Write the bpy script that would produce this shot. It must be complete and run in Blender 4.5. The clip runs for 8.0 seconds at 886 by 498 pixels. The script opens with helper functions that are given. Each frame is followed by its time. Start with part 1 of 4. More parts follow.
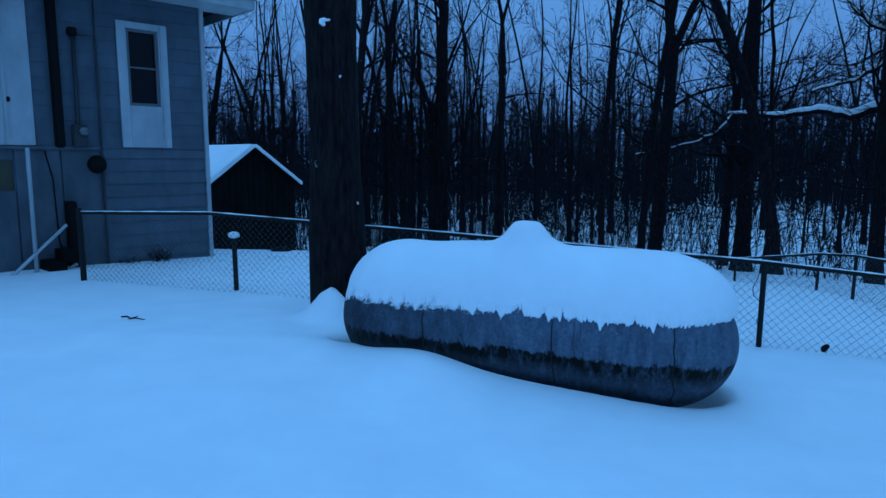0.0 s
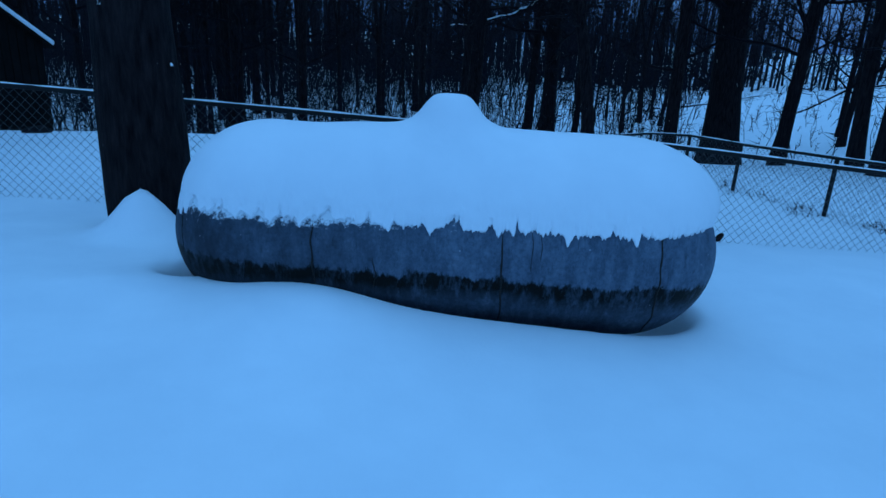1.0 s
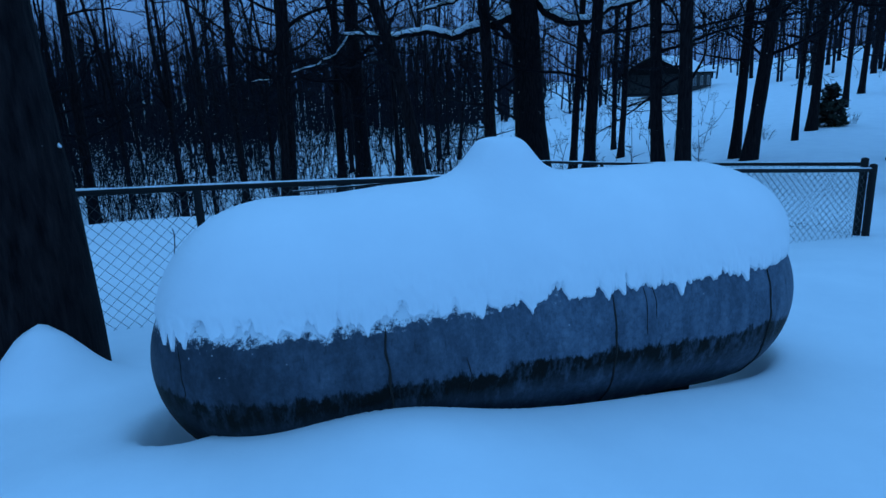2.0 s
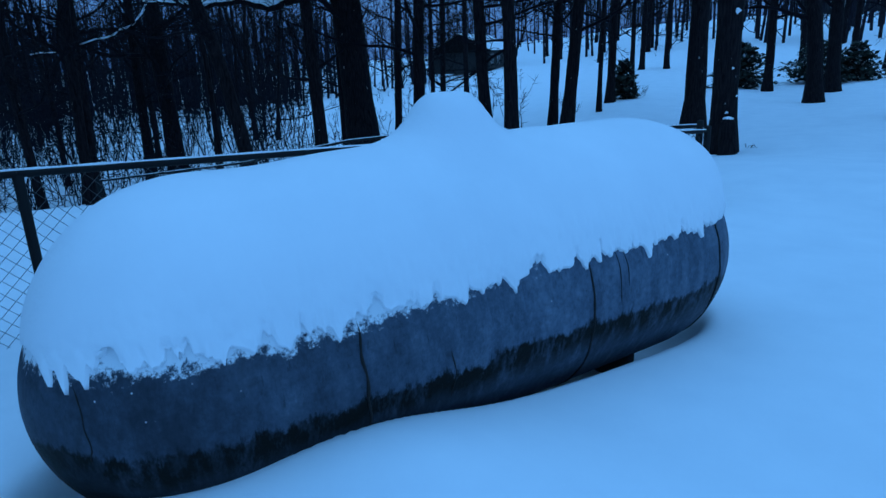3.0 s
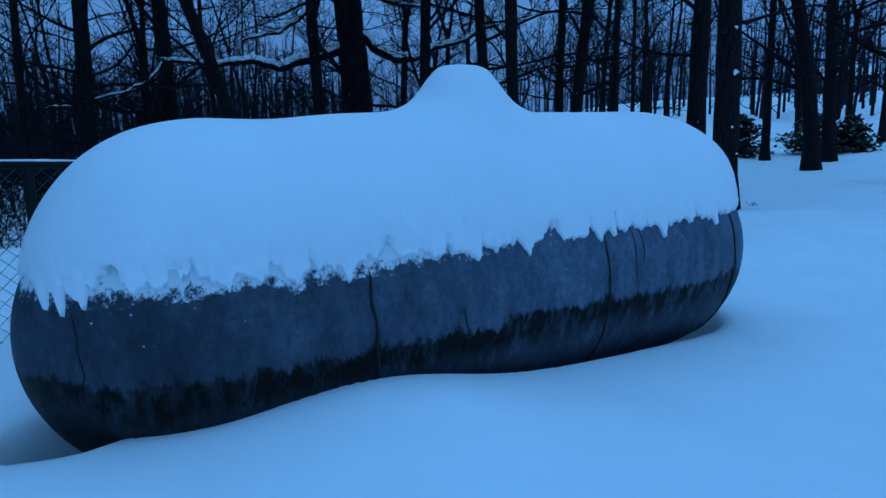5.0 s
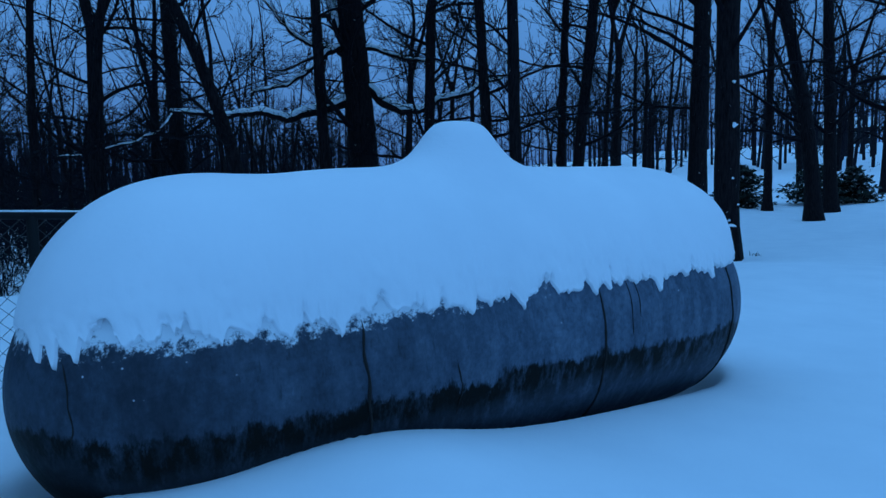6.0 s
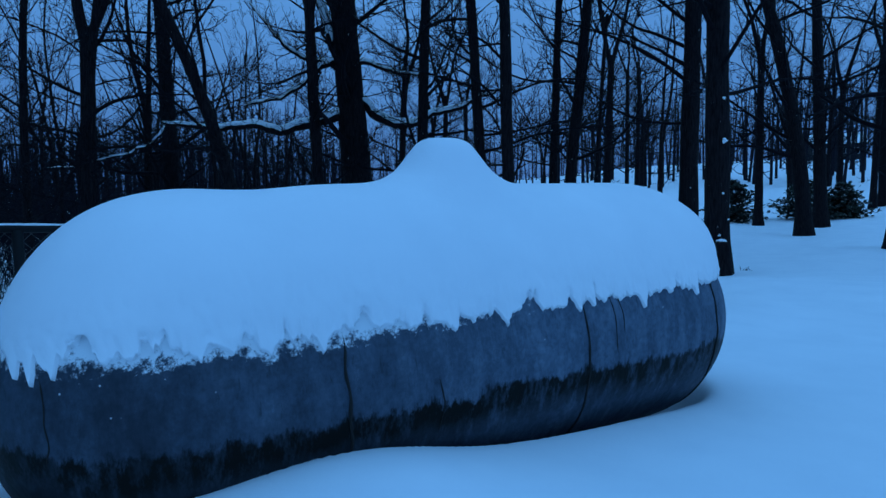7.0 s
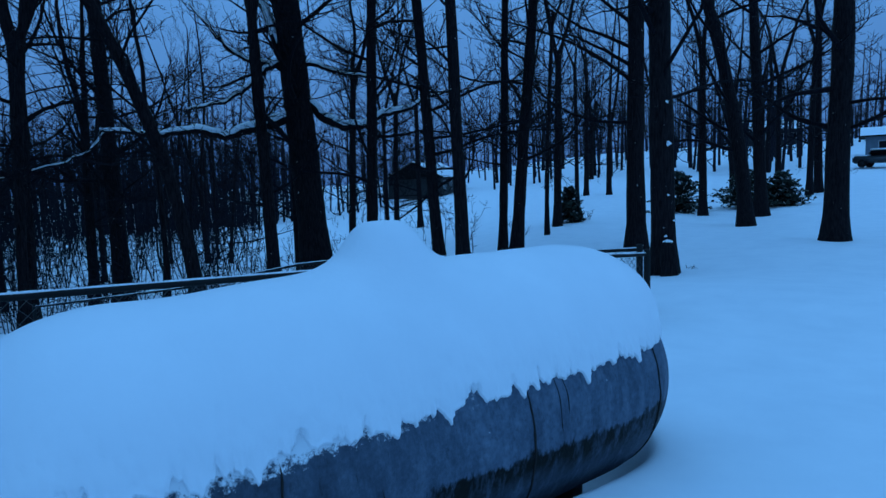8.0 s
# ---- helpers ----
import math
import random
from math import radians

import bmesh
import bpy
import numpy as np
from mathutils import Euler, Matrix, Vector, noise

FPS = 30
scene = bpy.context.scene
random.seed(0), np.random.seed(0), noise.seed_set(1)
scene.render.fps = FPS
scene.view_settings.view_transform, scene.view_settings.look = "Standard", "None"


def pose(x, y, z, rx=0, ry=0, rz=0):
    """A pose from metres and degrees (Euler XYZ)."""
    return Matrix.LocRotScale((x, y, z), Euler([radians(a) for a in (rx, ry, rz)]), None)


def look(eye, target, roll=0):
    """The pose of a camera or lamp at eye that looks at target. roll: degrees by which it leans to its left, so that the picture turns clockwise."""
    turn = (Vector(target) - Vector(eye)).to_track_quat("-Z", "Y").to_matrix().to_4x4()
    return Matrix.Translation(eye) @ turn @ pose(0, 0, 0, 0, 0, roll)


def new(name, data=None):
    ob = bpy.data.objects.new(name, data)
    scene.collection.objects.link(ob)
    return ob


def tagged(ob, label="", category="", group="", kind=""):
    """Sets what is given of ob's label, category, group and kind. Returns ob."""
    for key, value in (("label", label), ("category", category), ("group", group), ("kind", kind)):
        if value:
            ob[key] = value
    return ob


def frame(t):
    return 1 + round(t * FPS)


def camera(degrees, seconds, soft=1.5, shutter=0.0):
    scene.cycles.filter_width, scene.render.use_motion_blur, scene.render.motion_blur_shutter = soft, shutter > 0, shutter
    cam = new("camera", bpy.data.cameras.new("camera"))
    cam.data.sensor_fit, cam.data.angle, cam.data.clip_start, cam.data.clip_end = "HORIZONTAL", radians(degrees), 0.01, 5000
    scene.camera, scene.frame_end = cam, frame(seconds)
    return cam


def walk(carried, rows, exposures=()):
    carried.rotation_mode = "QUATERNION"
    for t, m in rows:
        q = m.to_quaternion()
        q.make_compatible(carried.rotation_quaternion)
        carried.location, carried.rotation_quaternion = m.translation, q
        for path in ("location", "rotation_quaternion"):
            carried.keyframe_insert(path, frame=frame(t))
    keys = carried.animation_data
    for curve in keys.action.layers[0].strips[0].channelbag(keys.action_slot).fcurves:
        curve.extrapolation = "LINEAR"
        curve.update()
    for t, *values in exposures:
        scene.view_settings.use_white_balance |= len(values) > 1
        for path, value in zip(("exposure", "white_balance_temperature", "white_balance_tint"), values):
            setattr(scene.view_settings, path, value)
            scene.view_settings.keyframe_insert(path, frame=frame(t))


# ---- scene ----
cam = camera(69.2, 8.0)
PATH = [
    (0, (0.139, 0.521, 1.369), (0.100, 2.501, 1.086), 0.3),
    (0.2, (-0.050, 0.868, 1.385), (0.057, 2.839, 1.080), 3.7),
    (0.4, (-0.142, 1.161, 1.241), (0.107, 3.085, 0.735), 2.5),
    (0.5, (-0.153, 1.294, 1.221), (0.161, 3.199, 0.698), 2.1),
    (1, (-0.385, 1.943, 1.200), (0.200, 3.749, 0.568), 2.9),
    (1.2, (-0.599, 2.273, 1.190), (-0.030, 4.110, 0.640), -0.7),
    (2.3, (-1.189, 3.331, 1.087), (0.119, 4.756, 0.578), -1.8),
    (2.5, (-1.173, 3.52, 1.055), (0.195, 4.878, 0.524), -1.7),
    (3, (-1.243, 3.707, 1.037), (0.274, 4.877, 0.466), -2.3),
    (3.5, (-1.258, 3.715, 1.042), (0.343, 4.757, 0.448), -1.9),
    (4, (-1.292, 3.75, 0.996), (0.305, 4.789, 0.388), -1.4),
    (4.5, (-1.303, 3.751, 0.746), (0.233, 4.901, 0.183), -2.0),
    (5, (-1.299, 3.726, 0.691), (0.262, 4.923, 0.327), -1.2),
    (6.5, (-1.287, 3.685, 0.717), (0.288, 4.901, 0.516), -0.9),
    (7, (-1.273, 3.668, 0.719), (0.314, 4.873, 0.544), -0.7),
    (7.5, (-1.204, 3.658, 0.767), (0.402, 4.84, 0.616), -0.9),
    (8, (-1.18, 3.663, 1.052), (0.485, 4.753, 0.844), -2.0),
]
walk(cam, [(t, look(eye, target, roll)) for t, eye, target, roll in PATH],
     [(0, 0.04), (0.5, 0.08), (1, -0.02), (3, 0.06), (3.5, 0.07), (4, 0.0), (5, -0.1), (7, -0.12), (8, -0.08)])

# ---- world and light ----
world = bpy.data.worlds.new("dusk")
scene.world = world
world.use_nodes = True
wn, wl = world.node_tree.nodes, world.node_tree.links
wbg = wn["Background"]
wsky = wn.new("ShaderNodeTexSky")
wsky.sky_type, wsky.sun_disc = "NISHITA", False
wsky.sun_elevation, wsky.sun_rotation = radians(3), radians(200)
wco = wn.new("ShaderNodeTexCoord")
wsep = wn.new("ShaderNodeSeparateXYZ")
wl.new(wco.outputs["Generated"], wsep.inputs[0])
wramp = wn.new("ShaderNodeValToRGB")          # cloud cover at dusk, brighter overhead
wramp.color_ramp.elements[0].position, wramp.color_ramp.elements[0].color = 0.0, (0.056, 0.175, 0.47, 1)
wramp.color_ramp.elements[1].position, wramp.color_ramp.elements[1].color = 0.9, (0.18, 0.59, 1.27, 1)
wl.new(wsep.outputs["Z"], wramp.inputs[0])
wmix = wn.new("ShaderNodeMix")
wmix.data_type = "RGBA"
wmix.inputs["Factor"].default_value = 0.997
wl.new(wsky.outputs[0], wmix.inputs["A"])
wl.new(wramp.outputs[0], wmix.inputs["B"])
wl.new(wmix.outputs["Result"], wbg.inputs[0])
wbg.inputs[1].default_value = 1.0
sun_data = bpy.data.lights.new("sun", "SUN")
sun_data.energy, sun_data.angle, sun_data.color = 0.1, radians(60), (0.3, 0.6, 1.0)
sun = new("sun", sun_data)
sun.matrix_world = look((0, 0, 30), (5, 8, 0))

# ---- materials ----
def mat(name, base, rough=0.7, metal=0.0):
    m = bpy.data.materials.new(name)
    m.use_nodes = True
    b = m.node_tree.nodes["Principled BSDF"]
    b.inputs["Base Color"].default_value = (*base, 1)
    b.inputs["Roughness"].default_value = rough
    b.inputs["Metallic"].default_value = metal
    return m


def nodes_of(m):
    t = m.node_tree
    return t.nodes, t.links, t.nodes["Principled BSDF"]


def ramp(n, l, source, *stops):
    r = n.new("ShaderNodeValToRGB")
    e = r.color_ramp.elements
    while len(e) < len(stops):
        e.new(0.5)
    for el, (p, c) in zip(e, stops):
        el.position, el.color = p, (*c, 1) if len(c) == 3 else c
    l.new(source, r.inputs[0])
    return r.outputs[0]


def tex_noise(n, l, scale, detail=4, rough=0.6, stretch=None, coords="Object"):
    tc = n.new("ShaderNodeTexCoord")
    t = n.new("ShaderNodeTexNoise")
    t.inputs["Scale"].default_value, t.inputs["Detail"].default_value, t.inputs["Roughness"].default_value = scale, detail, rough
    if stretch:
        mp = n.new("ShaderNodeMapping")
        mp.inputs["Scale"].default_value = stretch
        l.new(tc.outputs[coords], mp.inputs[0])
        l.new(mp.outputs[0], t.inputs["Vector"])
    else:
        l.new(tc.outputs[coords], t.inputs["Vector"])
    return t.outputs["Fac"]


def bump(n, l, b, height, strength, dist):
    k = n.new("ShaderNodeBump")
    k.inputs["Strength"].default_value, k.inputs["Distance"].default_value = strength, dist
    l.new(height, k.inputs["Height"])
    l.new(k.outputs[0], b.inputs["Normal"])


def snow_material(name):
    m = mat(name, (0.86, 0.88, 0.9), 0.6)
    n, l, b = nodes_of(m)
    l.new(ramp(n, l, tex_noise(n, l, 1.7), (0.3, (0.8, 0.83, 0.86)), (0.7, (0.88, 0.9, 0.92))), b.inputs["Base Color"])
    bump(n, l, b, tex_noise(n, l, 60, 3), 0.12, 0.01)
    return m


SNOW = snow_material("snow")


def bark_material(name, dark, light, snow=0.55, flecks=0.7):
    """Dark bark in vertical ridges, with snow lying on what faces up."""
    m = mat(name, dark, 0.9)
    n, l, b = nodes_of(m)
    ridges = tex_noise(n, l, 9, 5, 0.65, (3, 3, 0.5))
    bark = ramp(n, l, ridges, (0.35, dark), (0.7, light))
    geo = n.new("ShaderNodeNewGeometry")
    sep = n.new("ShaderNodeSeparateXYZ")
    l.new(geo.outputs["Normal"], sep.inputs[0])
    add = n.new("ShaderNodeMath")
    add.operation = "MULTIPLY_ADD"
    l.new(tex_noise(n, l, 2.3, 4, 0.7), add.inputs[0])
    add.inputs[1].default_value = 0.9
    l.new(sep.outputs["Z"], add.inputs[2])
    cover = ramp(n, l, add.outputs[0], (0.0, (0, 0, 0)), (1.0, (1, 1, 1)))
    r = cover.node.color_ramp.elements
    r[0].position, r[1].position = snow + 0.37, snow + 0.43
    mix = n.new("ShaderNodeMix")
    mix.data_type = "RGBA"
    l.new(cover, mix.inputs["Factor"])
    l.new(bark, mix.inputs["A"])
    mix.inputs["B"].default_value = (0.85, 0.87, 0.9, 1)
    # flecks of blown snow caught in the bark
    fleck = ramp(n, l, tex_noise(n, l, 6.5, 4, 0.7), (flecks, (0, 0, 0)), (flecks + 0.03, (1, 1, 1)))
    mix2 = n.new("ShaderNodeMix")
    mix2.data_type = "RGBA"
    l.new(fleck, mix2.inputs["Factor"])
    l.new(mix.outputs["Result"], mix2.inputs["A"])
    mix2.inputs["B"].default_value = (0.5, 0.52, 0.54, 1)
    l.new(mix2.outputs["Result"], b.inputs["Base Color"])
    b.inputs["Specular IOR Level"].default_value = 0.1
    bump(n, l, b, ridges, 0.8, 0.03)
    return m


# bluish haze is put into the bark colours, most for the far wood
BARK = bark_material("bark", (0.003, 0.0023, 0.0032), (0.025, 0.0175, 0.018), 0.66)
TWIG = bark_material("twig_bark", (0.004, 0.0031, 0.0044), (0.015, 0.011, 0.014), 0.65)
BRUSH = bark_material("brush_bark", (0.006, 0.005, 0.0075), (0.02, 0.0165, 0.023), 0.95, 0.95)
HAZY_BARK = bark_material("hazy_bark", (0.01, 0.0085, 0.012), (0.03, 0.025, 0.033), 0.68, 0.95)
STEEL = mat("galvanised_steel", (0.014, 0.0145, 0.015), 0.7, 0.1)
STEEL.node_tree.nodes["Principled BSDF"].inputs["Specular IOR Level"].default_value = 0.15

# ---- mesh helpers ----
def part(name, bm, material, parent, label="", smooth_faces=True):
    me = bpy.data.meshes.new(name)
    bm.to_mesh(me)
    bm.free()
    if material:
        me.materials.append(material)
    if smooth_faces:
        for p in me.polygons:
            p.use_smooth = True
    ob = new(name, me)
    if parent:
        ob.parent = parent
    return tagged(ob, label)


def box(bm, size, m, bevel=0.0):
    r = bmesh.ops.create_cube(bm, size=1, matrix=m @ Matrix.Diagonal((*size, 1)))
    if bevel:
        edges = list({e for v in r["verts"] for e in v.link_edges})
        bmesh.ops.bevel(bm, geom=edges, offset=bevel, segments=2, affect="EDGES")
    return bm


def tube(verts, faces, pts, radii, sides, cap=True, pointed=False):
    """Appends a tapered tube along pts to the lists."""
    base = len(verts)
    if pointed:
        pts, tip = pts[:-1], pts[-1]
    for i, (p, r) in enumerate(zip(pts, radii)):
        d = (pts[min(i + 1, len(pts) - 1)] - pts[max(i - 1, 0)]).normalized()
        u = d.cross(Vector((0.13, 0.9, 0.2)))
        u = u.normalized() if u.length > 1e-3 else Vector((1, 0, 0))
        v = d.cross(u)
        for k in range(sides):
            a = 2 * math.pi * k / sides
            verts.append(p + (u * math.cos(a) + v * math.sin(a)) * r)
    for i in range(len(pts) - 1):
        for k in range(sides):
            a, b = base + i * sides + k, base + i * sides + (k + 1) % sides
            faces.append((a, b, b + sides, a + sides))
    if pointed:
        verts.append(tip)
        last = base + (len(pts) - 1) * sides
        for k in range(sides):
            faces.append((last + k, last + (k + 1) % sides, last + sides))
    elif cap and sides > 3:
        faces.append(tuple(base + (len(pts) - 1) * sides + k for k in range(sides)))


def mesh_of(name, verts, faces, material, smooth_faces=True):
    me = bpy.data.meshes.new(name)
    me.from_pydata([tuple(v) for v in verts], [], faces)
    me.materials.append(material)
    if smooth_faces:
        me.polygons.foreach_set("use_smooth", [True] * len(me.polygons))
    me.update()
    return me


def group_root(name, m, label, category, group="", kind=""):
    ob = new(name)
    ob.matrix_world = m
    return tagged(ob, label, category, group, kind)


# ---- ground ----
def smooth(a, b, v):
    v = min(max((v - a) / (b - a), 0), 1)
    return v * v * (3 - 2 * v)


def ground(x, y):
    """Height of the snow: a yard that leans towards +x, a valley with a wood ahead and a field that rises towards +x."""
    z = -0.07 - 0.06 * max(-2, min(6, x)) - 0.08 * max(0, min(y - 5.2, 2.2))
    z -= 0.038 * max(0, min(y - 5.0, 13)) * (1 - smooth(4, 9, x))
    dx, dy = x, y - 5.0
    d = math.hypot(dx, dy)
    th = math.degrees(math.atan2(dx, dy))
    ahead = smooth(-50, -10, th) * (1 - smooth(120, 170, th))
    z -= 0.42 * smooth(7, 13, d) * ahead
    z -= 1.9 * smooth(9, 25, d) * ahead * (1 - smooth(40, 72, th))
    z += 2.4 * smooth(26, 85, d) * smooth(40, 75, th) * (1 - smooth(120, 170, th))
    z += 3 * smooth(75, 170, d) * (1 - smooth(45, 80, abs(th)))
    z += 5 * smooth(60, 150, d) * smooth(45, 80, abs(th))
    return z


TANK_AT, TANK_YAW = Vector((0.647, 5.125, 0.152)), -19.4
TANK_R, TANK_H, TANK_A = 0.47, 0.916, 0.526
TANK_M = Matrix.Translation(TANK_AT) @ pose(0, 0, 0, 0, 0, TANK_YAW)
TANK_AX = Vector((math.cos(radians(TANK_YAW)), math.sin(radians(TANK_YAW))))
OAK = (-1.0, 6.71)


def snow_height(x, y):
    """The ground with its drifts: a hollow under the tank, a bank before it, a drift at the oak's foot."""
    z = ground(x, y)
    dx, dy = x - TANK_AT.x, y - TANK_AT.y
    u = dx * TANK_AX.x + dy * TANK_AX.y
    v = dx * TANK_AX.y - dy * TANK_AX.x
    if abs(u) < 3 and abs(v) < 3:
        q = (abs(u + 0.005) / 1.375) ** 4 + (v / 0.42) ** 2
        z += 0.1 * math.exp(-((u + 0.62) / 0.42) ** 2 - ((v - 0.62) / 0.45) ** 2)
        z -= 0.3 * math.exp(-(((u + 1.35) / 0.13) ** 2 + ((v - 0.08) / 0.19) ** 2) ** 2)
        z += 0.03 * math.exp(-((u + 1.5) / 0.3) ** 2 - ((v - 0.5) / 0.25) ** 2)
        z -= 0.025 * math.exp(-((u - 1.15) / 0.35) ** 2 - ((v - 0.3) / 0.28) ** 2)
        z -= 0.28 * (1 - smooth(0.62, 1.2, q))
    z += 0.32 * math.exp(-((x - OAK[0] + 0.02) ** 2 + (y - OAK[1] + 0.32) ** 2) / 0.045)
    d = math.hypot(dx, dy)
    z += 0.05 * noise.noise((x * 0.35, y * 0.35, 0)) * smooth(0.8, 3, d) + 0.008 * noise.noise((x * 1.9, y * 1.9, 3))
    for fx, fy in ((4.9, 4.5), (4.55, 4.2), (4.15, 4.5), (4.2, 4.0), (3.85, 3.7), (3.5, 3.7)):
        z -= 0.022 * math.exp(-((x - fx) ** 2 + (y - fy) ** 2) / 0.02)
    z += 0.5 * noise.noise((x * 0.05, y * 0.05, 7)) * smooth(25, 60, d)
    return z


def build_ground():
    verts, faces = [], []
    rings = [0.1 * 1.04 ** i for i in range(235)]
    rings = [r for r in rings if r < 900] + [1500, 3000]
    n = 240
    cx, cy = 0.6, 5.0
    for r in rings:
        for k in range(n):
            a = 2 * math.pi * k / n
            x, y = cx + r * math.cos(a), cy + r * math.sin(a)
            verts.append((x, y, snow_height(x, y)))
    verts.append((cx, cy, snow_height(cx, cy)))
    for i in range(len(rings) - 1):
        for k in range(n):
            faces.append((i * n + k, (i + 1) * n + k, (i + 1) * n + (k + 1) % n, i * n + (k + 1) % n))
    for k in range(n):
        faces.append((len(verts) - 1, k, (k + 1) % n))
    ob = new("ground", mesh_of("ground", verts, faces, SNOW))
    tagged(ob, "yard and field under deep smooth fresh snow", "ground", kind="structure")


build_ground()


# ---- propane tank ----
def tank_material():
    """Weathered grey paint with streaks down the side and a ragged black growth along the belly."""
    m = mat("tank_paint", (0.2, 0.205, 0.21), 0.6)
    n, l, b = nodes_of(m)
    tc = n.new("ShaderNodeTexCoord")
    sep = n.new("ShaderNodeSeparateXYZ")
    l.new(tc.outputs["Object"], sep.inputs[0])
    streak = tex_noise(n, l, 7, 8, 0.75, (2.0, 0.8, 0.75))
    blotch = tex_noise(n, l, 3.0, 5, 0.6)
    grit = tex_noise(n, l, 45, 4, 0.7)
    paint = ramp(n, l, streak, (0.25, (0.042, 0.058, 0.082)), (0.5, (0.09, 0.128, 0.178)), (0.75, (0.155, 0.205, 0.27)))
    mul = n.new("ShaderNodeMix")
    mul.data_type, mul.blend_type = "RGBA", "MULTIPLY"
    mul.inputs["Factor"].default_value = 0.8
    l.new(paint, mul.inputs["A"])
    l.new(ramp(n, l, grit, (0.3, (0.6, 0.6, 0.6)), (0.65, (1.1, 1.1, 1.1))), mul.inputs["B"])
    # fine runs of rust and dirt down the side
    runs = n.new("ShaderNodeMix")
    runs.data_type, runs.blend_type = "RGBA", "MULTIPLY"
    runs.inputs["Factor"].default_value = 1.0
    l.new(mul.outputs["Result"], runs.inputs["A"])
    l.new(ramp(n, l, tex_noise(n, l, 24, 6, 0.75, (3.5, 0.6, 0.6)), (0.3, (0.6, 0.58, 0.56)), (0.42, (1, 1, 1)), (0.62, (1, 1, 1)), (0.7, (1.25, 1.25, 1.25))), runs.inputs["B"])
    # blotchy darkening of the paint, stronger towards the oak's end
    end_dark = n.new("ShaderNodeMapRange")
    end_dark.inputs["From Min"].default_value, end_dark.inputs["From Max"].default_value = 0.1, -1.1
    end_dark.inputs["To Min"].default_value, end_dark.inputs["To Max"].default_value = 0.0, 0.78
    l.new(sep.outputs["X"], end_dark.inputs["Value"])
    dark_fac = n.new("ShaderNodeMath")
    dark_fac.operation = "MULTIPLY"
    l.new(end_dark.outputs[0], dark_fac.inputs[0])
    l.new(ramp(n, l, tex_noise(n, l, 5.5, 7, 0.7, (1, 1, 0.8)), (0.3, (0.5, 0.5, 0.5)), (0.6, (1, 1, 1))), dark_fac.inputs[1])
    darkened = n.new("ShaderNodeMix")
    darkened.data_type = "RGBA"
    l.new(dark_fac.outputs[0], darkened.inputs["Factor"])
    l.new(runs.outputs["Result"], darkened.inputs["A"])
    darkened.inputs["B"].default_value = (0.016, 0.019, 0.024, 1)
    # ragged height of the growth: a black band, thinner and mottled below it
    def plus(source, factor, onto):
        k = n.new("ShaderNodeMath")
        k.operation = "MULTIPLY_ADD"
        l.new(source, k.inputs[0])
        k.inputs[1].default_value = factor
        if onto is None:
            k.inputs[2].default_value = 0.3
        else:
            l.new(onto, k.inputs[2])
        return k.outputs[0]
    fine = tex_noise(n, l, 20, 7, 0.78, (1.7, 0.8, 0.6))
    level = plus(sep.outputs["Z"], 1.0, None)
    level = plus(streak, 0.1, level)
    level = plus(fine, 0.1, level)
    level = plus(blotch, 0.12, level)
    level = plus(sep.outputs["X"], 0.015, level)
    grow = ramp(n, l, level, (0.0, (0.62, 0.62, 0.62)), (0.26, (0.5, 0.5, 0.5)), (0.325, (0.86, 0.86, 0.86)), (0.35, (1, 1, 1)), (0.4, (1, 1, 1)), (0.418, (0, 0, 0)))
    patch = ramp(n, l, tex_noise(n, l, 14, 6, 0.75, (1.5, 1, 0.5)), (0.34, (0.45, 0.45, 0.45)), (0.52, (1, 1, 1)))
    fac = n.new("ShaderNodeMath")
    fac.operation = "MULTIPLY"
    l.new(grow, fac.inputs[0])
    l.new(patch, fac.inputs[1])
    # the same black laid on more fully low on the oak's end
    end = n.new("ShaderNodeMapRange")
    end.inputs["From Min"].default_value, end.inputs["From Max"].default_value = -0.1, -0.9
    end.inputs["To Min"].default_value, end.inputs["To Max"].default_value = 0.0, 0.9
    l.new(sep.outputs["X"], end.inputs["Value"])
    low = n.new("ShaderNodeMath")
    low.operation = "MULTIPLY"
    l.new(end.outputs[0], low.inputs[0])
    l.new(ramp(n, l, level, (0.26, (1, 1, 1)), (0.37, (0, 0, 0))), low.inputs[1])
    most = n.new("ShaderNodeMath")
    most.operation = "MAXIMUM"
    l.new(fac.outputs[0], most.inputs[0])
    l.new(low.outputs[0], most.inputs[1])
    fac = most
    mix = n.new("ShaderNodeMix")
    mix.data_type = "RGBA"
    l.new(fac.outputs[0], mix.inputs["Factor"])
    l.new(darkened.outputs["Result"], mix.inputs["A"])
    mix.inputs["B"].default_value = (0.0035, 0.004, 0.0028, 1)
    # specks of blown snow
    speck = n.new("ShaderNodeTexVoronoi")
    speck.inputs["Scale"].default_value = 16
    l.new(tc.outputs["Object"], speck.inputs["Vector"])
    flake = ramp(n, l, speck.outputs["Distance"], (0.02, (1, 1, 1)), (0.055, (0, 0, 0)))
    few = ramp(n, l, tex_noise(n, l, 4, 2), (0.52, (0, 0, 0)), (0.56, (1, 1, 1)))
    both = n.new("ShaderNodeMath")
    both.operation = "MULTIPLY"
    l.new(flake, both.inputs[0])
    l.new(few, both.inputs[1])
    mix2 = n.new("ShaderNodeMix")
    mix2.data_type = "RGBA"
    l.new(both.outputs[0], mix2.inputs["Factor"])
    l.new(mix.outputs["Result"], mix2.inputs["A"])
    mix2.inputs["B"].default_value = (0.6, 0.62, 0.64, 1)
    # thin frosted crust under the cap of snow
    band = n.new("ShaderNodeMapRange")
    band.inputs["From Min"].default_value, band.inputs["From Max"].default_value = 0.09, 0.21
    l.new(sep.outputs["Z"], band.inputs["Value"])
